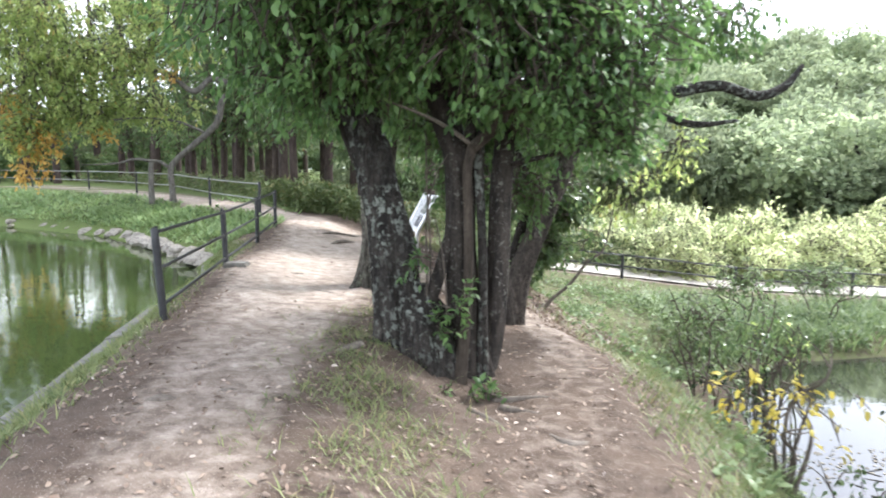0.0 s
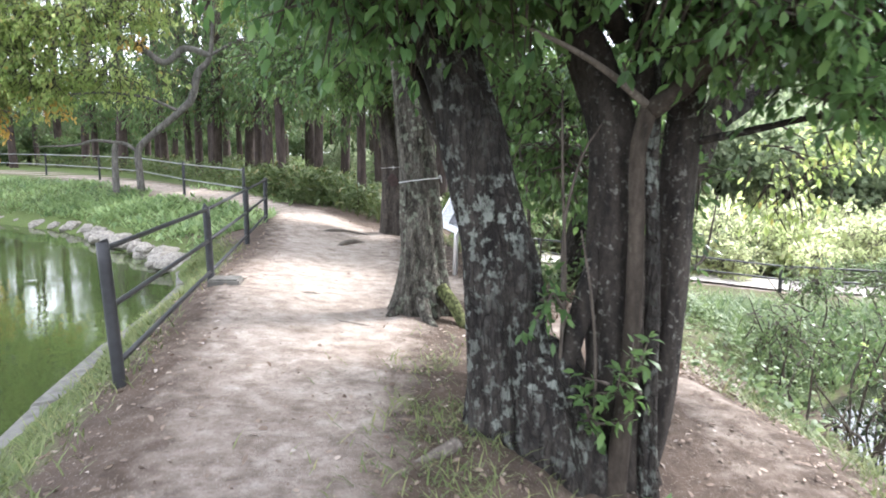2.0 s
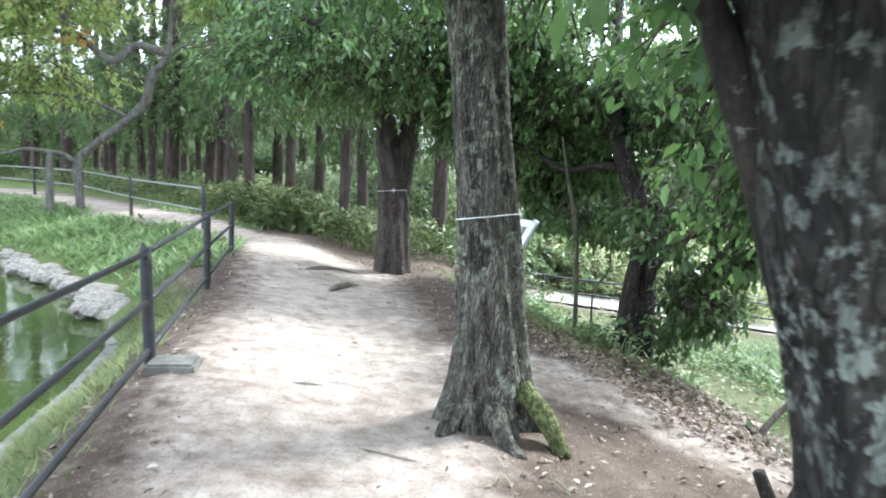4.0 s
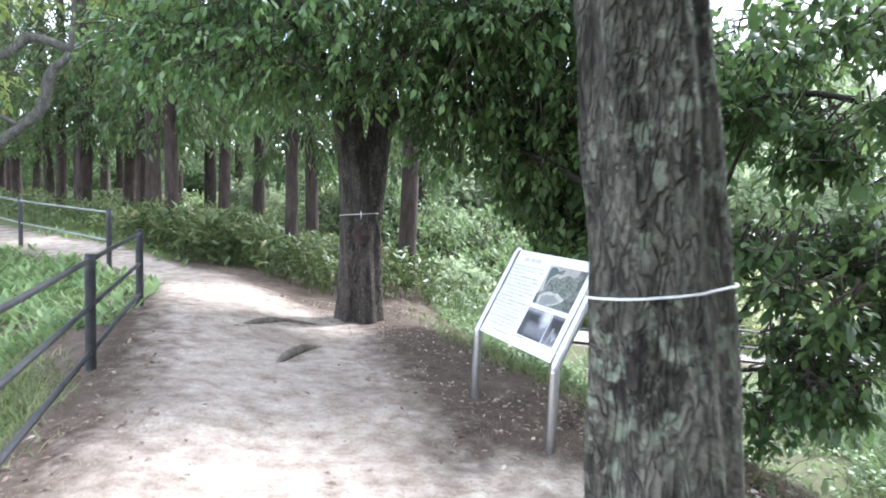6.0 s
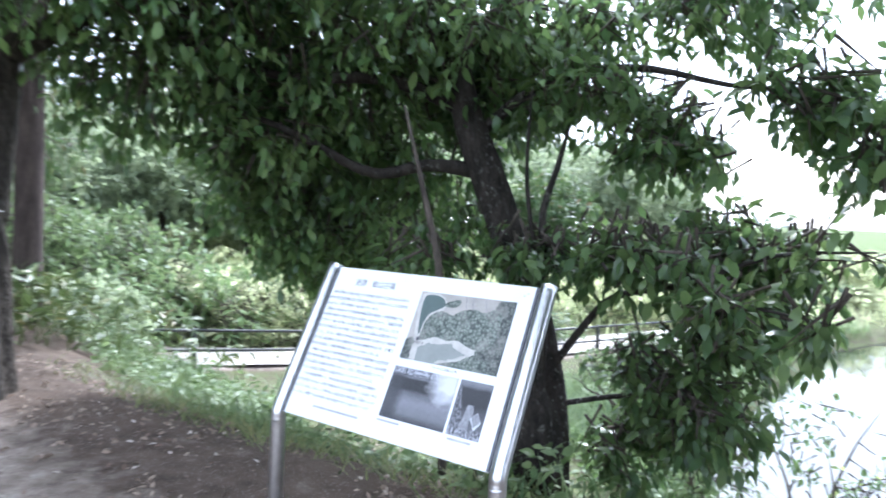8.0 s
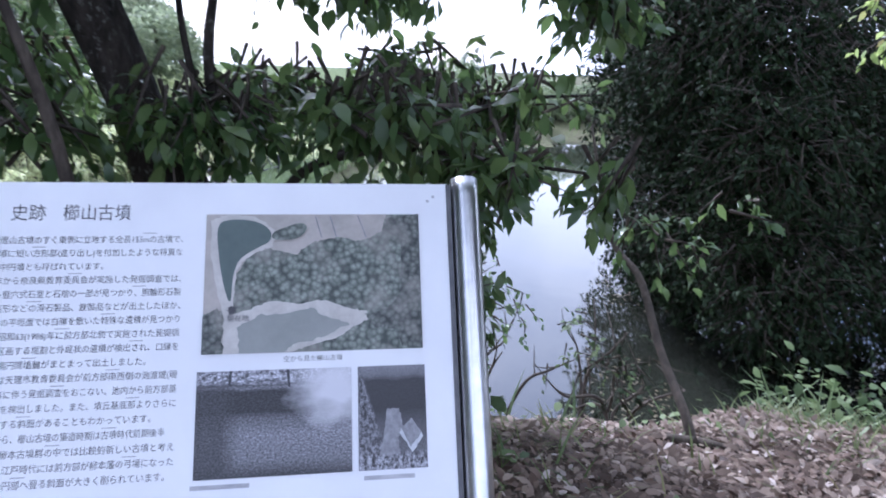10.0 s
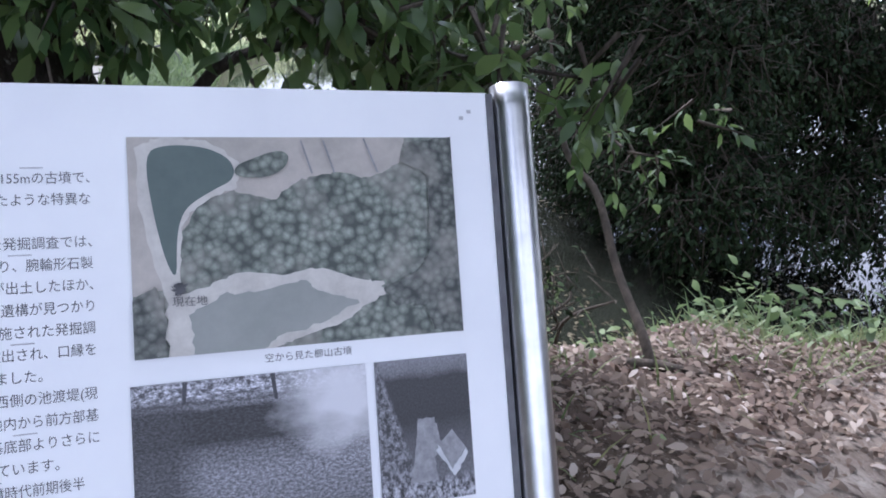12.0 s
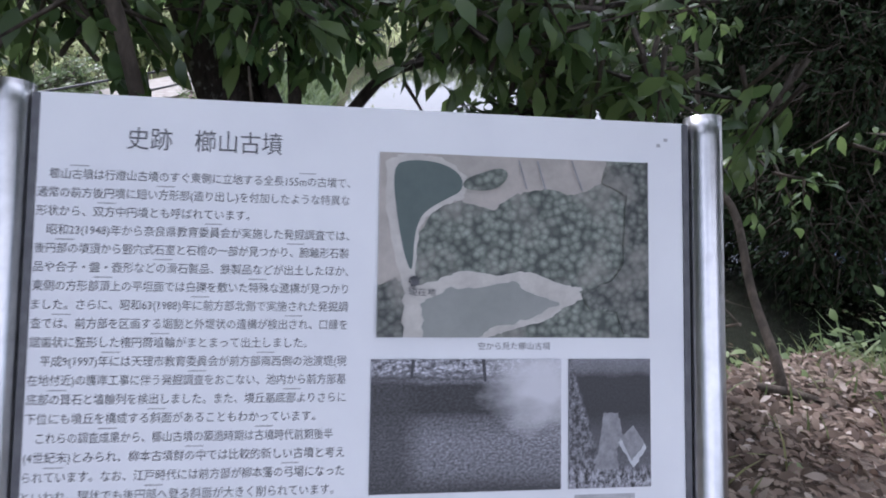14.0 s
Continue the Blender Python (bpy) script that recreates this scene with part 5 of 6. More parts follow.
SHAPES = [
    ("field", [(0.28, 0.0), (0.84, 0.0), (0.82, 0.13), (0.72, 0.2), (0.6, 0.17), (0.5, 0.2), (0.42, 0.3), (0.3, 0.26), (0.3, 0.15), (0.24, 0.07)], M_FIELD),
    ("field", [(0.0, 0.0), (0.3, 0.0), (0.3, 0.24), (0.2, 0.3), (0.12, 0.5), (0.13, 0.68), (0.07, 0.7), (0.0, 0.72)], M_FIELD),
    ("bank_path", [(0.02, 0.05), (0.1, 0.0), (0.22, 0.015), (0.315, 0.12), (0.305, 0.24), (0.24, 0.275), (0.165, 0.35), (0.14, 0.42), (0.132, 0.66), (0.14, 0.74), (0.14, 1.0), (0.09, 1.0), (0.085, 0.72), (0.035, 0.36)], M_SANDP),
    ("pond", [(0.045, 0.08), (0.1, 0.035), (0.22, 0.045), (0.295, 0.11), (0.3, 0.2), (0.235, 0.25), (0.16, 0.32), (0.135, 0.4), (0.125, 0.5), (0.122, 0.66), (0.095, 0.58), (0.065, 0.36)], M_POND),
    ("shore", [(0.13, 0.73), (0.22, 0.68), (0.3, 0.64), (0.45, 0.66), (0.55, 0.64), (0.68, 0.71), (0.74, 0.72), (0.75, 0.78), (0.68, 0.83), (0.6, 0.91), (0.45, 0.97), (0.38, 1.0), (0.1, 1.0), (0.1, 0.8)], M_SANDP),
    ("lake", [(0.15, 0.82), (0.24, 0.74), (0.36, 0.73), (0.48, 0.69), (0.56, 0.76), (0.66, 0.82), (0.56, 0.89), (0.4, 0.95), (0.36, 1.0), (0.16, 1.0)], M_LAKE),
    ("dark_wood", [(0.74, 0.76), (0.86, 0.68), (0.9, 0.6), (0.92, 0.2), (0.82, 0.13), (0.84, 0.03), (1.0, 0.0), (1.0, 1.0), (0.9, 0.98), (0.88, 0.85), (0.78, 0.85)], M_DARKW),
    ("clump", [(0.3, 0.14), (0.36, 0.1), (0.44, 0.06), (0.47, 0.1), (0.44, 0.17), (0.38, 0.2), (0.3, 0.19)], M_WOODS),
    ("dark_wood", [(0.0, 0.74), (0.06, 0.68), (0.085, 0.75), (0.09, 1.0), (0.0, 1.0)], M_DARKW),
]
for i, (nm, outline, m) in enumerate(SHAPES):
    patch(nm, P1R, outline, 0.0088 + 0.0006 * i, m, photo)
for s0, t0, s1 in ((0.5, 0.02, 0.53), (0.57, 0.02, 0.6), (0.7, 0.01, 0.74)):
    patch("field_line", P1R, [(s0, t0), (s0 + 0.006, t0), (s1 + 0.006, 0.18), (s1, 0.18)], 0.0145, M_MID, photo)
a = np.linspace(0, 2 * np.pi, 20, endpoint=False)
patch("marker_dot", P1R, [(0.128 + 0.017 * math.cos(t), 0.7 + 0.026 * math.sin(t)) for t in a], 0.015, M_INK, photo)
def photo_coords(nt):
    """Across and down the sheet, 0 to 1, and the sheet's own coordinates."""
    uv = nt.nodes.new("ShaderNodeUVMap")
    sep = nt.nodes.new("ShaderNodeSeparateXYZ")
    nt.links.new(uv.outputs["UV"], sep.inputs["Vector"])
    return uv.outputs["UV"], sep.outputs["X"], sep.outputs["Y"]


def maths(nt, op, a, b):
    n = nt.nodes.new("ShaderNodeMath")
    n.operation = op
    for k, v in enumerate((a, b)):
        if isinstance(v, bpy.types.NodeSocket):
            nt.links.new(v, n.inputs[k])
        else:
            n.inputs[k].default_value = v
    return n.outputs["Value"]


def grey(v):
    return (v, v, v * 1.06)


def trench_photo():
    """Black-and-white print: woods over a dark trench wall, a gravel floor and a drift of mist."""
    m, nt, b = mat("printed trench")
    uv, u, w = photo_coords(nt)
    slow, mid, fine = noise_tex(nt, uv, 5, 5), noise_tex(nt, uv, 24, 6, 0.7), noise_tex(nt, uv, 62, 3, 0.85)
    down = maths(nt, "ADD", w, maths(nt, "MULTIPLY", maths(nt, "SUBTRACT", slow, 0.5), 0.07))
    tone = ramp(nt, down, [(0.0, grey(0.3)), (0.1, grey(0.26)), (0.14, grey(0.06)), (0.165, grey(0.16)), (0.2, grey(0.03)), (0.4, grey(0.028)), (0.45, grey(0.1)), (0.62, grey(0.19)), (0.85, grey(0.15)), (0.99, grey(0.04))])
    tops = mix(nt, ramp(nt, down, [(0.08, (1, 1, 1)), (0.15, (0, 0, 0))]), tone, ramp(nt, mid, [(0.42, grey(0.07)), (0.6, grey(0.5))]))
    edge = maths(nt, "SUBTRACT", u, maths(nt, "MULTIPLY", maths(nt, "SUBTRACT", slow, 0.5), 0.12))
    left = mix(nt, ramp(nt, edge, [(0.17, (0.85, 0.85, 0.85)), (0.27, (0, 0, 0))]), tops, mix(nt, ramp(nt, down, [(0.1, (0, 0, 0)), (0.2, (1, 1, 1))]), tops, grey(0.045)))
    grain = mix(nt, 0.75, left, ramp(nt, fine, [(0.38, grey(0.2)), (0.5, grey(1.0)), (0.64, grey(2.4))]), "MULTIPLY")
    du, dw = maths(nt, "SUBTRACT", u, 0.9), maths(nt, "MULTIPLY", maths(nt, "SUBTRACT", w, 0.18), 0.75)
    far = maths(nt, "SQRT", maths(nt, "ADD", maths(nt, "MULTIPLY", du, du), maths(nt, "MULTIPLY", dw, dw)), 0)
    puff = maths(nt, "ADD", far, maths(nt, "MULTIPLY", maths(nt, "SUBTRACT", slow, 0.5), 0.3))
    col = mix(nt, ramp(nt, puff, [(0.08, (0.95, 0.95, 0.95)), (0.2, (0.6, 0.6, 0.6)), (0.34, (0, 0, 0))]), grain, grey(0.62))
    nt.links.new(col, b.inputs["Base Color"])
    b.inputs["Roughness"].default_value = 0.55
    return m


def pit_photo():
    """Black-and-white print: a dark pit with rubble at its rim and a pale trodden floor."""
    m, nt, b = mat("printed pit")
    uv, u, w = photo_coords(nt)
    slow, mid, fine = noise_tex(nt, uv, 4, 5), noise_tex(nt, uv, 16, 6, 0.75), noise_tex(nt, uv, 60, 4, 0.8)
    tone = ramp(nt, maths(nt, "ADD", w, maths(nt, "MULTIPLY", maths(nt, "SUBTRACT", slow, 0.5), 0.12)), [(0.0, grey(0.2)), (0.09, grey(0.14)), (0.14, grey(0.035)), (0.42, grey(0.03)), (0.6, grey(0.08)), (0.85, grey(0.12)), (0.99, grey(0.1))])
    rub = mix(nt, ramp(nt, maths(nt, "ADD", u, maths(nt, "MULTIPLY", w, -0.45)), [(-0.12, (0.8, 0.8, 0.8)), (0.04, (0, 0, 0))]), tone, ramp(nt, mid, [(0.44, grey(0.03)), (0.62, grey(0.35))]))
    low = mix(nt, ramp(nt, w, [(0.82, (0, 0, 0)), (0.9, (1, 1, 1))]), rub, ramp(nt, mid, [(0.42, grey(0.02)), (0.58, grey(0.42))]))
    col = mix(nt, 0.7, low, ramp(nt, fine, [(0.34, grey(0.35)), (0.5, grey(1.0)), (0.7, grey(1.8))]), "MULTIPLY")
    nt.links.new(col, b.inputs["Base Color"])
    b.inputs["Roughness"].default_value = 0.55
    return m


def print_sheet(rect, material, parent):
    """The printed face of a photograph, a sheet with its own coordinates."""
    u0, v0, u1, v1 = rect
    me = mesh_from("print", [on_board(u, v, 0.0086) for u, v in ((u0, v0), (u1, v0), (u1, v1), (u0, v1))], polys=[(0, 1, 2, 3)])
    layer = me.uv_layers.new(name="UVMap")
    for k, q in enumerate(((0, 1), (1, 1), (1, 0), (0, 0))):
        layer.data[k].uv = q
    return part("print", me, material, parent)


photo2 = plate("photograph", *P2R, 0.0062, 0.008, M_BLACKP, panel, "black-and-white photograph of an excavated gravel floor")
print_sheet(P2R, trench_photo(), photo2)
for i, (nm, outline, m) in enumerate([
    ("pole", [(0.205, 0.0), (0.225, 0.0), (0.215, 0.14), (0.2, 0.14)], M_BLACKP),
    ("pole", [(0.57, 0.0), (0.59, 0.0), (0.6, 0.17), (0.585, 0.17)], M_BLACKP),
]):
    patch(nm, P2R, outline, 0.0092 + 0.0006 * i, m, photo2)
photo3 = plate("photograph", *P3R, 0.0062, 0.008, M_BLACKP, panel, "black-and-white photograph of a stone in a pit")
print_sheet(P3R, pit_photo(), photo3)
for i, (nm, outline, m) in enumerate([
    ("floor", [(0.42, 0.42), (0.6, 0.42), (0.66, 0.6), (0.58, 0.72), (0.6, 0.86), (0.3, 0.86), (0.36, 0.7)], M_MID),
    ("stone", [(0.62, 0.62), (0.78, 0.52), (0.92, 0.66), (0.76, 0.8)], M_MID),
    ("stone_edge", [(0.76, 0.8), (0.92, 0.66), (0.94, 0.7), (0.78, 0.85), (0.6, 0.66), (0.62, 0.62)], M_MIST),
]):
    patch(nm, P3R, outline, 0.0092 + 0.0006 * i, m, photo3)
lettering("title_word", "史跡", 0.04, -0.395, 0.302, 0.0695, 0.0068, M_INK, panel)
lettering("title_word", "櫛山古墳", 0.04, -0.2896, 0.302, 0.1405, 0.0068, M_INK, panel)
LINES = ["　櫛山古墳は行燈山古墳のすぐ東側に立地する全長155mの古墳で、", "通常の前方後円墳に短い方形部(造り出し)を付加したような特異な", "形状から、双方中円墳とも呼ばれています。",
         "　昭和23(1948)年から奈良県教育委員会が実施した発掘調査では、", "後円部の墳頂から竪穴式石室と石棺の一部が見つかり、腕輪形石製", "品や合子・盤・壺形などの滑石製品、鉄製品などが出土したほか、",
         "東側の方形部頂上の平坦面では白礫を敷いた特殊な遺構が見つかり", "ました。さらに、昭和63(1988)年に前方部北側で実施された発掘調", "査では、前方部を区画する堀割と外堤状の遺構が検出され、口縁を",
         "鋸歯状に整形した楕円筒埴輪がまとまって出土しました。", "　平成9(1997)年には天理市教育委員会が前方部南西側の池渡堤(現", "在地付近)の護岸工事に伴う発掘調査をおこない、池内から前方部基",
         "底部の葺石と埴輪列を検出しました。また、墳丘基底部よりさらに", "下位にも墳丘を構成する斜面があることもわかっています。", "　これらの調査成果から、櫛山古墳の築造時期は古墳時代前期後半",
         "(4世紀末)とみられ、柳本古墳群の中では比較的新しい古墳と考え", "られています。なお、江戸時代には前方部が柳本藩の弓場になった", "といわれ、現状でも後円部へ登る斜面が大きく削られています。"]
FULL = {2, 9, 13, 17}
for i, body in enumerate(LINES):
    v = 0.24 - 0.0298 * i
    if body.startswith("　"):
        u0, width = -0.51, 0.475
    else:
        u0, width = -0.527, 0.492
    text = body.strip("　")
    if i == 14:
        width -= 0.02
    if i in FULL:
        width = 0.492 * len(text) / 30.0
    lettering("text_line", text, 0.0185, u0, v, width, 0.0068, M_INK, panel)
    # small reading aids over some words, too small to read
    for k in range(3):
        s = u0 + 0.03 + 0.15 * k + 0.03 * ((i * 7 + k * 5) % 4)
        if s + 0.05 < u0 + width and (i + k) % 2 == 0:
            plate("reading_aid", s, v + 0.013, s + 0.028, v + 0.0148, 0.0061, 0.0066, M_INK_SOFT, panel)
lettering("caption", "空から見た櫛山古墳", 0.014, 0.188, -0.0335, 0.128, 0.0068, M_INK, panel)
lettering("caption", "現在地", 0.0155, 0.066, 0.058, 0.047, 0.0155, M_INK, photo)
plate("credit_bar", -0.37, -0.318, -0.1, -0.308, 0.0061, 0.0066, M_INK_SOFT, panel)
plate("caption_bar", 0.0, -0.298, 0.12, -0.289, 0.0061, 0.0066, M_INK_SOFT, panel)
plate("caption_bar", 0.36, -0.298, 0.47, -0.289, 0.0061, 0.0066, M_INK_SOFT, panel)
for u, v in ((0.516, 0.326), (0.53, 0.337)):
    plate("scuff", u, v, u + 0.007, v + 0.006, 0.0061, 0.0065, M_INK_SOFT, panel)

# ---- small things on the causeway ----
def root(name, label, pts, r):
    p = np.array([(x, y, gz(x, y) + h - 0.014) for x, y, h in pts])
    o = p[0].copy()
    e = thing(name, label, "root", tuple(o))
    part("root_wood", tube_mesh("root_wood", p - o, r, sides=10, rings=24, rough=0.2, seed=int(abs(p[0][0]) * 90)), M_BARK_ROOT, e)


root("exposed_root", "brown exposed root curving across the sandy path", [(-2.06, 13.0, -0.02), (-1.96, 13.25, 0.03), (-1.8, 13.6, 0.03), (-1.55, 13.95, -0.03)], [0.02, 0.05, 0.045, 0.012])
root("exposed_root", "brown exposed root curving across the sandy path", [(-2.5, 14.3, -0.02), (-2.25, 14.55, 0.02), (-2.0, 14.8, 0.01), (-1.5, 15.05, -0.03)], [0.015, 0.045, 0.035, 0.012])
root("exposed_root", "dark knobbly root breaking through the trodden path", [(-2.2, 3.85, -0.03), (-2.04, 4.03, 0.0), (-1.79, 3.98, -0.035)], [0.02, 0.05, 0.015])
root("exposed_root", "dark knobbly root breaking through the trodden path", [(-1.77, 4.15, -0.03), (-1.62, 4.25, -0.005), (-1.5, 4.29, -0.03)], [0.015, 0.035, 0.015])
root("exposed_root", "dark knobbly root breaking through the trodden path", [(0.72, 4.45, -0.03), (0.91, 4.12, 0.0), (1.2, 4.2, -0.03)], [0.03, 0.04, 0.015])
root("exposed_root", "thin root lying half buried in the path", [(-2.3, 9.4, -0.02), (-2.05, 9.37, 0.008), (-1.8, 9.42, -0.02)], [0.01, 0.022, 0.01])
root("exposed_root", "grey root running half buried from the corded tree", [(-2.0, 8.6, -0.05), (-1.7, 8.37, -0.024), (-1.35, 8.2, -0.02), (-1.1, 8.1, -0.05)], [0.012, 0.034, 0.034, 0.015])
for pts in ([(0.55, 5.2, 0.0), (0.8, 4.8, -0.01), (1.15, 4.6, -0.05)], [(0.5, 5.4, 0.0), (0.95, 5.15, -0.01), (1.2, 5.0, -0.05)], [(0.25, 5.1, 0.0), (0.4, 4.5, -0.01), (0.7, 4.1, -0.05)],
            [(-0.75, 5.6, 0.03), (-0.95, 5.45, 0.0), (-1.15, 5.4, -0.05)]):
    root("exposed_root", "gnarled exposed root spreading from the oak clump", pts, [0.045, 0.03, 0.012])
bm = bmesh.new()
bmesh.ops.create_cube(bm, size=1)
bmesh.ops.scale(bm, vec=(0.34, 0.28, 0.16), verts=bm.verts)
bmesh.ops.bevel(bm, geom=bm.edges[:], offset=0.02, segments=2, affect="EDGES")
me = bpy.data.meshes.new("footing")
bm.to_mesh(me)
bm.free()
me.materials.append(M_CONCRETE)
ft = tagged(new("concrete_footing", me), "small grey concrete footing beside a fence post", "footing")
ft.location = (-2.98, 9.42, gz(-2.98, 9.42) - 0.03)
# short broken stump beside the clump
sx, sy = 0.62, 7.75
e = thing("broken_stem", "short dark broken stem standing beside the oak clump", "stump", (sx, sy, gz(sx, sy)))
part("stem", tube_mesh("stem", [(0, 0, -0.1), (-0.05, 0, 0.15), (-0.16, 0.02, 0.42)], [0.05, 0.045, 0.035], sides=10, rings=14, rough=0.15), M_BARK_SMOOTH, e)

# leaning stem over the water, behind the board
sx, sy = 1.75, 9.7
e = thing("leaning_sapling", "thin bare sapling leaning out over the lower pond", "sapling", (sx, sy, gz(sx, sy)))
part("stem", tube_mesh("stem", [(0, 0, -0.15), (0.15, 0.04, 0.1), (0.5, 0.12, 0.38), (0.8, 0.2, 0.74), (1.1, 0.34, 0.95), (1.3, 0.5, 1.7)], [0.034, 0.03, 0.026, 0.024, 0.02, 0.008], sides=8, rings=30, rough=0.06), M_TWIG, e)
part("root_wood", tube_mesh("root_wood", [(0.05, 0, 0.02), (-0.1, -0.25, 0.03), (-0.05, -0.5, -0.04)], [0.03, 0.025, 0.01], sides=8, rings=12), M_TWIG, e)
part("root_wood", tube_mesh("root_wood", [(0.05, 0.02, 0.02), (0.1, 0.3, 0.0), (0.0, 0.7, -0.08)], [0.03, 0.025, 0.01], sides=8, rings=12), M_TWIG, e)
(lv, lf), (tv, tf) = crown([(0.75, 0.1, 1.0, 0.35, 0.3, 0.18), (0.55, -0.2, 1.25, 0.25, 0.3, 0.15)], clusters=12, per=8, leaf=0.11, wide=0.4, spread=0.14, droop=0.4, gap=0.2)
c = part("crown", mesh_from("crown", lv, tris=lf), M_LEAF_BUSH, e)
tagged(part("twig_mass", mesh_from("twig_mass", tv, tris=tf), M_TWIG, c), kind="stuff")


def bare_shrub(at, n, height, lean, leaf_material=None, label="", leaf_n=0):
    e = thing("bare_shrub", label, "shrub", at, "shrubs at the lower water's edge")
    for i in range(n):
        a = RNG.random() * 6.28
        d = np.array([math.cos(a), math.sin(a), 0]) * lean * (0.4 + RNG.random())
        h = height * (0.5 + 0.7 * RNG.random())
        k = RNG.normal(0, 0.1, (2, 3))
        b = d * 0.15
        pts = [b - [0, 0, 0.3], b + d * 0.3 + [0, 0, h * 0.4] + k[0], b + d * 0.7 + [0, 0, h * 0.75] + k[1], b + d * 1.1 + [0, 0, h]]
        st = part("stem", tube_mesh("stem", pts, [0.026, 0.02, 0.014, 0.005], sides=6, rings=18, rough=0.1, seed=i), M_TWIG, e)
        for j in range(2):
            q = smooth_path(pts, 20)[9 + 5 * j]
            w = ball(1)[0] * 0.35 + np.array([0, 0, 0.2])
            part("twig", tube_mesh("twig", [q, q + w * 0.5 + RNG.normal(0, 0.03, 3), q + w], [0.01, 0.008, 0.003], sides=5, rings=8), M_TWIG, st)
    if leaf_n:
        (lv, lf), (tv, tf) = crown([(0, 0, height * 0.75, lean * 1.2, lean * 1.2, height * 0.4)], clusters=leaf_n, per=6, leaf=0.085, wide=0.5, spread=0.13, droop=0.4, gap=0.3, shell=0.1)
        c = part("crown", mesh_from("crown", lv, tris=lf), leaf_material, e)
        tagged(part("twig_mass", mesh_from("twig_mass", tv, tris=tf), M_TWIG, c), kind="stuff")
    return e


for x, y, n, h, ln, m, k in ((5.9, 10.6, 7, 2.0, 0.7, M_LEAF_BUSH, 26), (5.4, 9.5, 6, 1.5, 0.6, M_COVER, 16), (3.4, 5.5, 7, 1.3, 0.6, M_YELLOW, 9), (4.6, 9.2, 7, 1.0, 0.6, M_LEAF_SHADE, 6), (6.3, 11.6, 5, 2.2, 0.6, M_LEAF_BUSH, 40),
                             (5.0, 6.2, 5, 0.9, 0.5, M_LEAF_BUSH, 8), (6.6, 11.0, 4, 1.5, 0.5, M_LEAF_AUTUMN, 12), (5.0, 10.9, 5, 1.5, 0.5, M_COVER, 18), (5.6, 12.6, 5, 1.5, 0.6, M_COVER, 40),
                             (7.6, 14.6, 5, 1.6, 0.7, M_COVER, 50), (10.2, 15.6, 5, 1.5, 0.7, M_COVER, 50)):
    bare_shrub((x, y, max(gz(x, y), -2.75)), max(3, n - 2), h, ln, m, "straggling bare-stemmed shrub with a few leaves at the water's edge", k if y > 9.2 and y < 12 else 3 * k)

# ---- plants that nobody could count ----
def scatter(n, x0, x1, y0, y1, weight):
    x, y = RNG.uniform(x0, x1, n), RNG.uniform(y0, y1, n)
    keep = RNG.random(n) < weight(x, y)
    return x[keep], y[keep]


def stuff(name, arrays, material, label, category):
    v = np.vstack([a for a, _ in arrays])
    off = np.cumsum([0] + [len(a) for a, _ in arrays[:-1]])
    f = np.vstack([b + o for (_, b), o in zip(arrays, off)])
    me = mesh_from(name, v, tris=f)
    me.materials.append(material)
    return tagged(new(name, me), label, category, kind="stuff")


def turf(x, y, height, width, lean=0.5, sink=0.01, shape="blade"):
    n = len(x)
    pos = np.stack([x, y, land(x, y) - sink], 1)
    a = RNG.random(n) * 6.283
    along = np.stack([np.cos(a) * lean, np.sin(a) * lean, np.ones(n)], 1)
    up = np.stack([np.cos(a), np.sin(a), np.zeros(n) - 0.2], 1)
    h = height * (0.45 + 0.9 * RNG.random(n))
    return blades(pos, along, up, h, width * (0.7 + 0.6 * RNG.random(n)), shape)


def patchy(x, y, s, seed, lo=0.4, hi=0.6):
    return ease(fractal(x * s + 20, y * s + 20, seed, 3), lo, hi)


def bank_w(x, y):
    d = edge_distance(POND_A, x, y)
    return ease(d, 0.03, 0.25) * (1 - ease(d, 0.5, 1.1)) * (0.35 + 0.65 * patchy(x, y, 2.0, 3)) * (1 - trodden(x, y))


def middle_w(x, y):
    mid = np.interp(y, [1, 4, 6], [-0.4, -0.6, -0.85])
    w = np.exp(-((x - mid) / 0.55) ** 2) * ease(y, 8.3, 6.5) * (0.15 + 0.85 * patchy(x, y, 2.1, 6, 0.36, 0.56))
    return np.clip(w * (1 - trodden(x, y)), 0, 1)


def slope_w(x, y):
    e = x - brow(y)
    return ease(e, -0.05, 0.5) * (0.25 + 0.75 * patchy(x, y, 1.3, 8)) * (1 - trodden(x, y)) * (edge_distance(POND_B, x, y) > 0)


x, y = scatter(60000, -4.6, -2.2, -1, 16.5, bank_w)
g1 = turf(x, y, 0.13, 0.011, 0.7)
x, y = scatter(24000, -2.2, 1.1, 0.2, 8.5, middle_w)
g2 = turf(x, y, 0.1 + 0.06 * fractal(x * 2, y * 2, 9, 2), 0.009, 0.9)
x, y = scatter(16000, 0.4, 3.6, 0, 9, lambda x, y: slope_w(x, y) * 0.8)
g3 = turf(x, y, 0.2, 0.012, 0.8)
x, y = scatter(16000, -1.0, 3.0, 8.6, 16.5, lambda x, y: slope_w(x, y) * np.where(y < 11.6, 0.35, 0.9))
g4 = turf(x, y, 0.17, 0.011, 0.8)
stuff("grass", [g1, g2, g3, g4], M_GRASS, "tufts of short green grass along the path's edges", "grass")
x, y = scatter(60000, -20, -3.6, 14, 34, lambda x, y: (edge_distance(POND_A, x, y) > 0.35) * (1 - ease(edge_distance(POND_A, x, y), 3.0, 4.6)) * (0.3 + 0.7 * patchy(x, y, 0.9, 4)) * (1 - trodden(x, y)))
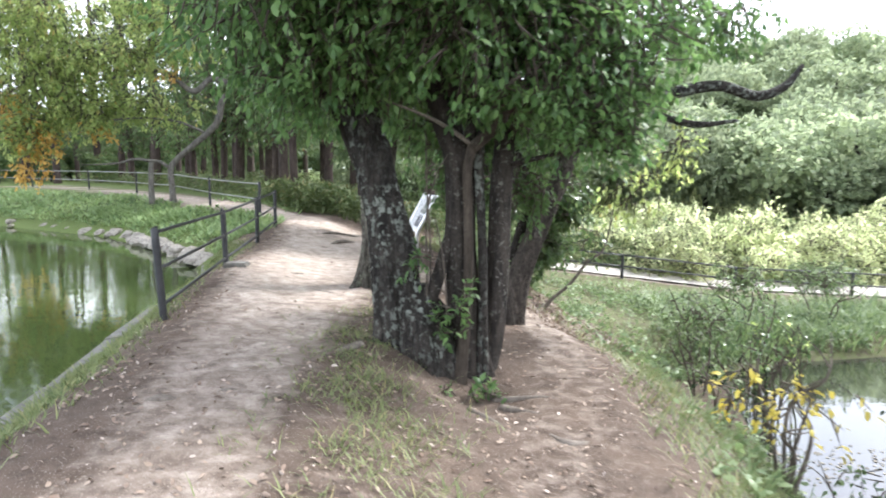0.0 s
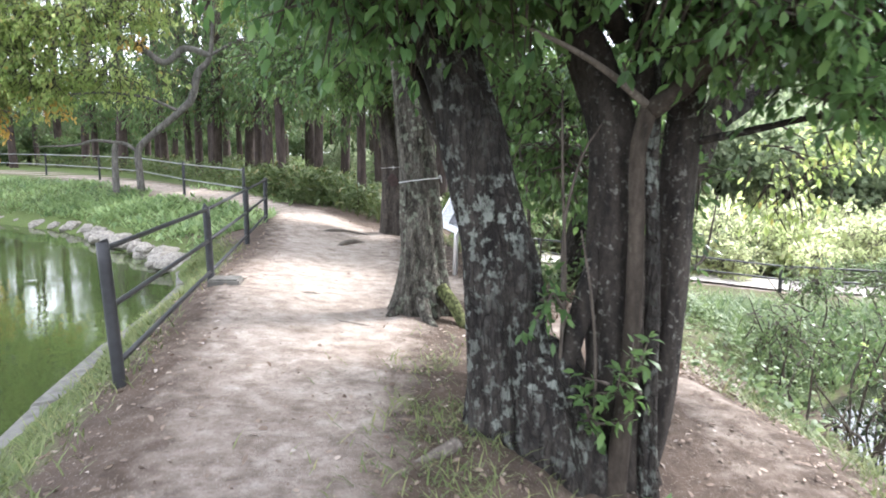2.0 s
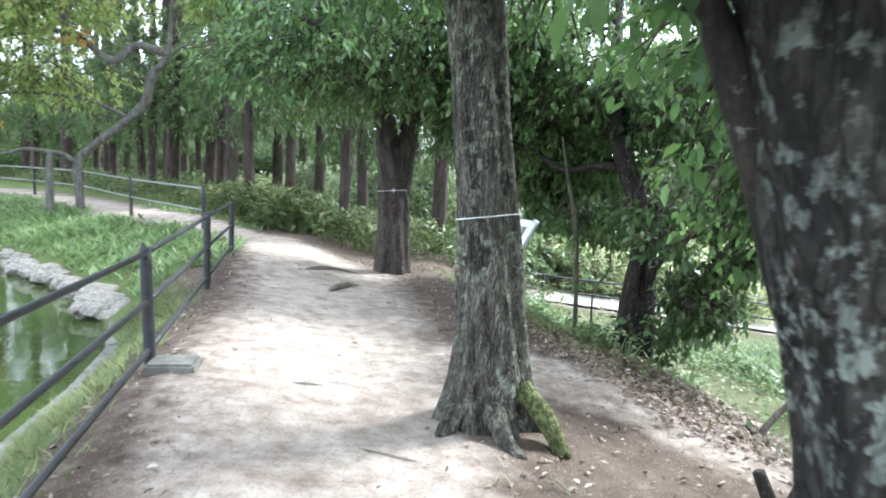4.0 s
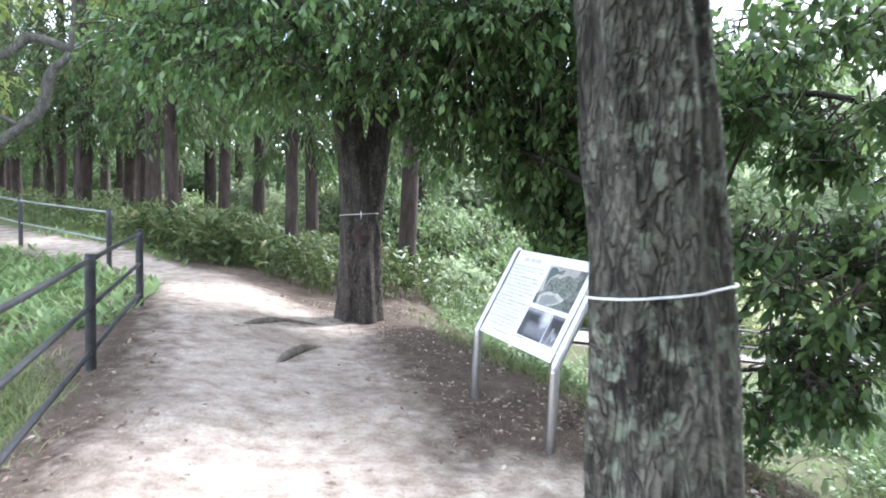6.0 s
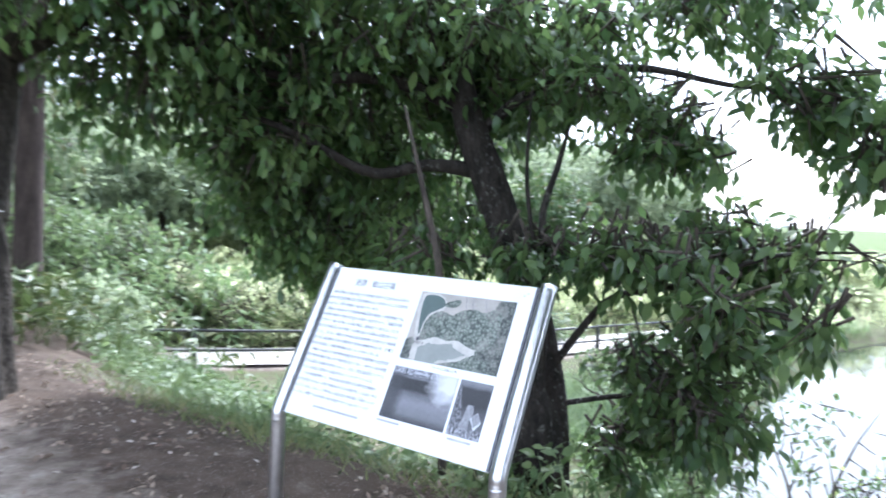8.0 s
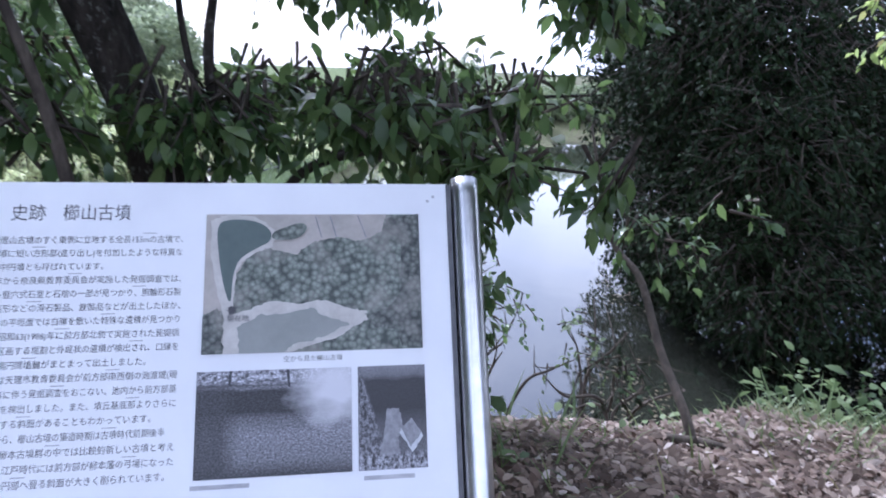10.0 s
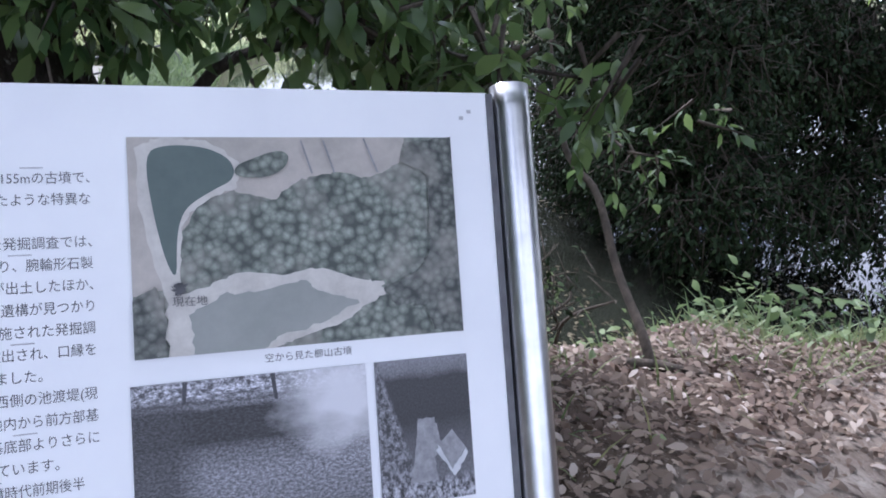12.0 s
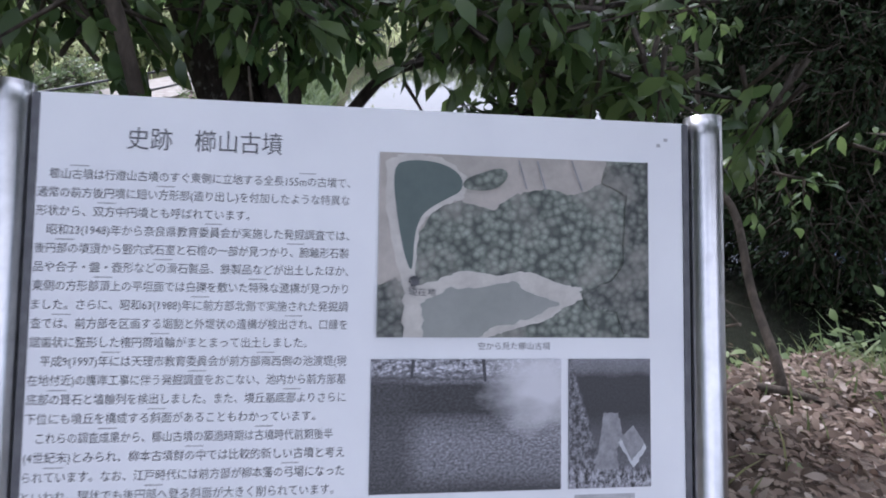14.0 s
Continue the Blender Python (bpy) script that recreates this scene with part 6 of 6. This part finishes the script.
stuff("bank_herbs", [turf(x, y, 0.26, 0.035, 0.9), turf(x[::3], y[::3], 0.2, 0.09, 1.4, 0.0, "leaf")], M_COVER, "low green herbs covering the far pond bank", "herbs")

# ground cover down the eastern slope
def cover_w(x, y):
    e = x - brow(y)
    bench = (y > 8.8) & (y < 11.8)
    return ease(e, 0.35, 1.1) * (edge_distance(POND_B, x, y) > 0.1) * (0.12 + 0.88 * patchy(x, y, 0.9, 12, 0.42, 0.56)) * np.where(bench, 0.1, 1.0) * np.where((y > 6.0) & (y < 10.2) & (x > 3.7), 0.08, np.where((y > 6.5) & (y < 9.2) & (x > 2), 0.45, 1.0)) * (1 - trodden(x, y)) * ease(line_distance(LOW_FENCE, x, y), 0.8, 3.0)


x, y = scatter(95000, 0.2, 15, 0, 21, cover_w)
z = land(x, y)
n = len(x)
pos = np.stack([x, y, z + RNG.random(n) ** 1.3 * (0.08 + 0.8 * np.clip(fractal(x * 1.1, y * 1.1, 21, 2) - 0.3, 0, 1))], 1)
al = unit(np.concatenate([RNG.normal(size=(n, 2)), RNG.normal(0.15, 0.35, (n, 1))], 1))
s = 0.06 + 0.07 * RNG.random(n)
c1 = blades(pos, al, unit(RNG.normal(size=(n, 3)) * 0.5 + [0, 0, 1]), s, s * 0.55)
x, y = scatter(40000, 0.4, 15, 0, 21, lambda x, y: cover_w(x, y) * patchy(x, y, 0.6, 33, 0.45, 0.6))
c2 = turf(x, y, 0.42, 0.02, 0.7)
x, y = scatter(16000, 6, 26, 12.8, 17.5, lambda x, y: (edge_distance(POND_B, x, y) > 0.0) * (0.4 + 0.6 * patchy(x, y, 0.8, 37)))
c3 = turf(x, y, 0.6, 0.04, 0.6)
stuff("ground_cover", [c1, c2, c3], M_COVER, "tangled green ground cover on the eastern slope", "plants")

# tall growth beyond the lower path
def meadow_w(x, y):
    d = line_distance(LOW_FENCE, x, y)
    beyond = y > 20.9 - (x - 3.2) * 0.262
    return beyond * ease(d, 2.2, 3.0) * (0.35 + 0.65 * patchy(x, y, 0.35, 17))


x, y = scatter(44000, -1, 44, 14, 46, meadow_w)
n = len(x)
m1 = turf(x, y, 1.05, 0.03, 0.35)
x2, y2 = x[::2], y[::2]
n2 = len(x2)
pos = np.stack([x2, y2, land(x2, y2) + 1.3 * RNG.random(n2) * (0.4 + fractal(x2 * 0.3, y2 * 0.3, 5, 2))], 1)
m2 = blades(pos, unit(RNG.normal(size=(n2, 3)) + [0, 0, 0.2]), unit(RNG.normal(size=(n2, 3)) * 0.5 + [0, 0, 1]), 0.16 + 0.14 * RNG.random(n2), 0.09 + 0.06 * RNG.random(n2))
stuff("meadow", [m1, m2], M_MEADOW_LIT, "tall yellow-green grass beyond the lower path, sunlight in its colour", "grass")

# dwarf bamboo and undergrowth below the cedars
def sasa_w(x, y):
    front = np.interp(x, [-30, -13.5, -9, -6.2, -4.6, -3.6, -2.4, -1.3, 0.0, 3], [54, 33, 26.5, 22.9, 20.2, 18.8, 17.8, 16.7, 16.6, 18.5])
    return ease(y - front, 0.0, 0.8) * (1 - ease(y - front, 9, 14)) * (0.4 + 0.6 * patchy(x, y, 0.6, 29)) * (1 - trodden(x, y))


x, y = scatter(90000, -26, 3.2, 16.5, 50, sasa_w)
x2, y2 = scatter(26000, -7.5, 0.6, 16.4, 23.5, sasa_w)
x, y = np.concatenate([x, x2]), np.concatenate([y, y2])
n = len(x)
h = RNG.random(n) ** 0.8 * (0.35 + 0.65 * fractal(x * 0.5, y * 0.5, 41, 2))
pos = np.stack([x, y, land(x, y) + h], 1)
al = unit(np.concatenate([RNG.normal(size=(n, 2)), RNG.normal(0.3, 0.5, (n, 1))], 1))
s = 0.15 + 0.13 * RNG.random(n)
b1 = blades(pos, al, unit(RNG.normal(size=(n, 3)) * 0.4 + [0, 0, 1]), s, s * 0.24)
b2 = turf(x[::4], y[::4], 0.75, 0.014, 0.3)
stuff("undergrowth", [b1, b2], M_SASA, "dwarf bamboo undergrowth below the cedars", "undergrowth")

# fallen leaves
def litter_w(x, y):
    d = edge_distance(POND_A, x, y)
    t = trodden(x, y)
    e = x - brow(y)
    w = 0.42 * (1 - t) * (d > 0.7) * np.where((y < 5.5) & (x > -0.2), 0.6, 1.0) * (0.3 + 0.7 * patchy(x, y, 1.1, 51)) + 0.016
    w = w + 0.9 * ((y > 8.6) & (y < 12.2)) * ease(e, -0.4, 0.4) * (1 - ease(e, 2.2, 3.0))
    return np.clip(w * (d > 0.5), 0, 1)


x, y = scatter(56000, -3.4, 4.2, 0.3, 16.5, litter_w)
n = len(x)
pos = np.stack([x, y, land(x, y) + 0.008 + 0.012 * RNG.random(n)], 1)
al = np.concatenate([RNG.normal(size=(n, 2)), RNG.normal(0, 0.25, (n, 1))], 1)
s = 0.024 + 0.042 * RNG.random(n)
l1 = blades(pos, al, unit(RNG.normal(size=(n, 3)) * 0.35 + [0, 0, 1]), s, s * 0.45)
x, y = scatter(11000, 0.0, 3.0, 7.6, 11.4, lambda x, y: ease(x - brow(y), -0.3, 0.3) * (1 - ease(x - brow(y), 2.0, 2.8)) * (0.45 + 0.55 * patchy(x, y, 1.7, 77)))
n = len(x)
pos = np.stack([x, y, land(x, y) + 0.012 + 0.025 * RNG.random(n)], 1)
s = 0.035 + 0.055 * RNG.random(n)
l3 = blades(pos, np.concatenate([RNG.normal(size=(n, 2)), RNG.normal(0, 0.3, (n, 1))], 1), unit(RNG.normal(size=(n, 3)) * 0.45 + [0, 0, 1]), s, s * 0.42)
x, y = scatter(5200, 4.4, 13, 3, 11, lambda x, y: (edge_distance(POND_B, x, y) < 0.2) * ease(10.5 - 0.25 * x - y, -0.6, 0.6) * patchy(x, y, 0.7, 61, 0.36, 0.58))
n = len(x)
pos = np.stack([x, y, np.full(n, -2.612)], 1)
l2 = blades(pos, np.concatenate([RNG.normal(size=(n, 2)), np.zeros((n, 1))], 1), np.tile([0, 0, 1.0], (n, 1)), 0.07, 0.04)
stuff("leaf_litter", [l1, l3], M_LITTER, "dry brown fallen leaves strewn over the earth", "leaves")
stuff("floating_leaves", [l2], M_LITTER_SHADED, "brown leaves floating on the lower pond, canopy shade in their colour", "leaves")

# ---- woods on the hill and the far shore ----
def round_tree(seed, material, label):
    e = thing("woodland_tree", label, "tree", (0, 0, 0), "trees of the far woods")
    part("trunk", tube_mesh("trunk", [(0, 0, -0.5), (0.1, 0, 1.5), (0, 0.1, 3.2), (0.1, 0, 4.8)], [0.22, 0.18, 0.13, 0.05], sides=8, rings=10, rough=0.08, seed=seed), M_BARK_SMOOTH, e)
    blobs = [(0, 0, 3.6, 2.3, 2.3, 1.9)] + [(1.5 * math.cos(a) + RNG.normal(0, 0.2), 1.5 * math.sin(a), 2.6 + 1.4 * RNG.random(), 1.35, 1.35, 1.1) for a in np.linspace(0, 5.2, 6)]
    (lv, lf), (tv, tf) = crown(blobs, clusters=620, per=8, leaf=0.3, wide=0.55, spread=0.3, droop=0.2, shell=0.75, gap=0.3, gap_scale=1.2, twig=0.02)
    c = part("crown", mesh_from("crown", lv, tris=lf), material, e)
    return e


WOODS = [round_tree(90, M_LEAF_HAZY, "rounded tree of the wooded hill, haze in its grey-green leaf colour"), round_tree(91, M_LEAF_HAZY, "rounded tree of the wooded hill, haze in its grey-green leaf colour"),
         round_tree(92, M_LEAF_CEDAR, "dark green tree of the wooded hill"), round_tree(93, M_LEAF_HAZY, "rounded tree of the wooded hill, haze in its grey-green leaf colour")]
RED = round_tree(94, M_LEAF_RED, "small red-leaved autumn tree on the hill")
RED.matrix_basis = Matrix.LocRotScale((23.5, 47, gz(23.5, 47) + 1.0), None, (0.42, 0.42, 0.42))
used = set()
count = 0
for ring, (dist, step) in enumerate(((36, 4.2), (42, 4.0), (49, 3.8), (57, 3.6), (66, 3.4), (76, 3.2), (88, 3.0))):
    for b in np.arange(9 + ring % 2 * 2, 60, step * 1.12):
        bb, dd = b + RNG.normal(0, 0.7), dist + RNG.normal(0, 1.6)
        x, y = dd * math.sin(radians(bb)) - 1, dd * math.cos(radians(bb)) + 3
        if dist < 40 and bb > 46:
            continue
        s = 0.8 + 0.5 * RNG.random()
        m = Matrix.LocRotScale((x, y, gz(x, y) - 0.2), Euler((0, 0, RNG.random() * 6.28)), (s, s, s * (0.9 + 0.3 * RNG.random())))
        src = WOODS[int(RNG.choice([0, 0, 1, 1, 2, 3, 3]))]
        if src not in used:
            src.matrix_basis = pose(x, y, gz(x, y) - 0.2)
            used.add(src)
        else:
            copy_thing(src, m)
        count += 1
for b in np.arange(60, 128, 4.2):
    dd = 46 + RNG.normal(0, 2.5)
    x, y = dd * math.sin(radians(b)) - 1, dd * math.cos(radians(b)) + 10
    s = (0.35 if b < 84 else 0.8) * (0.8 + 0.4 * RNG.random())
    copy_thing(WOODS[int(RNG.integers(0, 4))], Matrix.LocRotScale((x, y, gz(x, y) - 1.5 * s), Euler((0, 0, RNG.random() * 6.28)), (s * 1.2, s * 1.2, s)))
# dark woods behind the cedar grove
for ring, dist in enumerate((46, 56, 66)):
    for b in np.arange(-66 + ring * 2, 6, 4.0):
        dd = dist + RNG.normal(0, 2)
        x, y = dd * math.sin(radians(b)), dd * math.cos(radians(b)) + 8
        s = (0.45, 0.75, 1.1)[ring] * (0.85 + 0.4 * RNG.random())
        copy_thing(WOODS[2], Matrix.LocRotScale((x, y, gz(x, y) - 1.2 * s), Euler((0, 0, RNG.random() * 6.28)), (s, s, s)))
# shrubs between the cedars and the lower path
for x, y, s in ((1.6, 21.5, 0.42), (2.6, 25.5, 0.5), (-0.5, 26.5, 0.4), (4.5, 27.5, 0.5), (-3.2, 31, 0.45), (0.8, 31.5, 0.6)):
    copy_thing(WOODS[int(RNG.integers(0, 2))], Matrix.LocRotScale((x, y, gz(x, y) - 1.6 * s), Euler((0, 0, RNG.random() * 6.28)), (s, s, s)))


def shrub(material, label):
    e = thing("meadow_shrub", label, "shrub", (0, 0, 0), "shrubs of the meadow")
    part("stem", tube_mesh("stem", [(0, 0, -0.3), (0.05, 0, 0.5), (0.2, 0.1, 1.1)], [0.05, 0.04, 0.01], sides=6, rings=8), M_TWIG, e)
    part("stem", tube_mesh("stem", [(0.1, 0.1, -0.3), (-0.2, 0.2, 0.5), (-0.4, 0.2, 1.2)], [0.05, 0.04, 0.01], sides=6, rings=8), M_TWIG, e)
    blobs = [(RNG.normal(0, 0.8), RNG.normal(0, 0.8), 0.35 + 0.8 * RNG.random(), 0.5 + 0.5 * RNG.random(), 0.5 + 0.5 * RNG.random(), 0.35 + 0.4 * RNG.random()) for _ in range(9)]
    (lv, lf), (tv, tf) = crown(blobs, clusters=420, per=9, leaf=0.15, wide=0.42, spread=0.22, droop=0.1, shell=0.3, gap=0.4, gap_scale=0.7)
    c = part("crown", mesh_from("crown", lv, tris=lf), material, e)
    tagged(part("twig_mass", mesh_from("twig_mass", tv, tris=tf), M_TWIG, c), kind="stuff")
    return e


# The first two take the meadow colour with the sunlight in it.
SHRUBS = [shrub(M_MEADOW_LIT, "straggling yellow-green shrub beyond the lower path, sunlight in its colour"), shrub(M_MEADOW_LIT, "straggling yellow-green shrub beyond the lower path, sunlight in its colour"),
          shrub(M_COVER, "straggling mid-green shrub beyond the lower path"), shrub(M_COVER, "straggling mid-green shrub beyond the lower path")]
for i in range(110):
    x = RNG.uniform(-0.5, 34)
    y = 20.9 - (x - 3.2) * 0.262 + 2.9 + 13 * RNG.random() ** 1.3
    s = 0.7 + 0.6 * RNG.random()
    m = Matrix.LocRotScale((x, y, gz(x, y) - 0.15), Euler((0, 0, RNG.random() * 6.28)), (s, s, s * (0.6 + 0.7 * RNG.random())))
    if i < 4:
        SHRUBS[i].matrix_basis = pose(x, y, gz(x, y) - 0.1)
    else:
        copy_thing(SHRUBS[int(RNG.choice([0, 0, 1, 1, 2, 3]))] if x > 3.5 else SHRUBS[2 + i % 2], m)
# darker shrubs at the near end of the meadow
for x, y, r in ((-0.4, 24.3, 1.0), (0.6, 24.0, 1.1), (1.6, 24.2, 1.0), (2.6, 23.8, 1.1), (0.1, 25.6, 1.2), (1.9, 25.6, 1.2), (-1.2, 25.4, 1.1), (3.4, 25.0, 1.1)):
    copy_thing(SHRUBS[2], Matrix.LocRotScale((x, y, gz(x, y) - 0.1), Euler((0, 0, RNG.random() * 6.28)), (r, r, r * 1.1)))
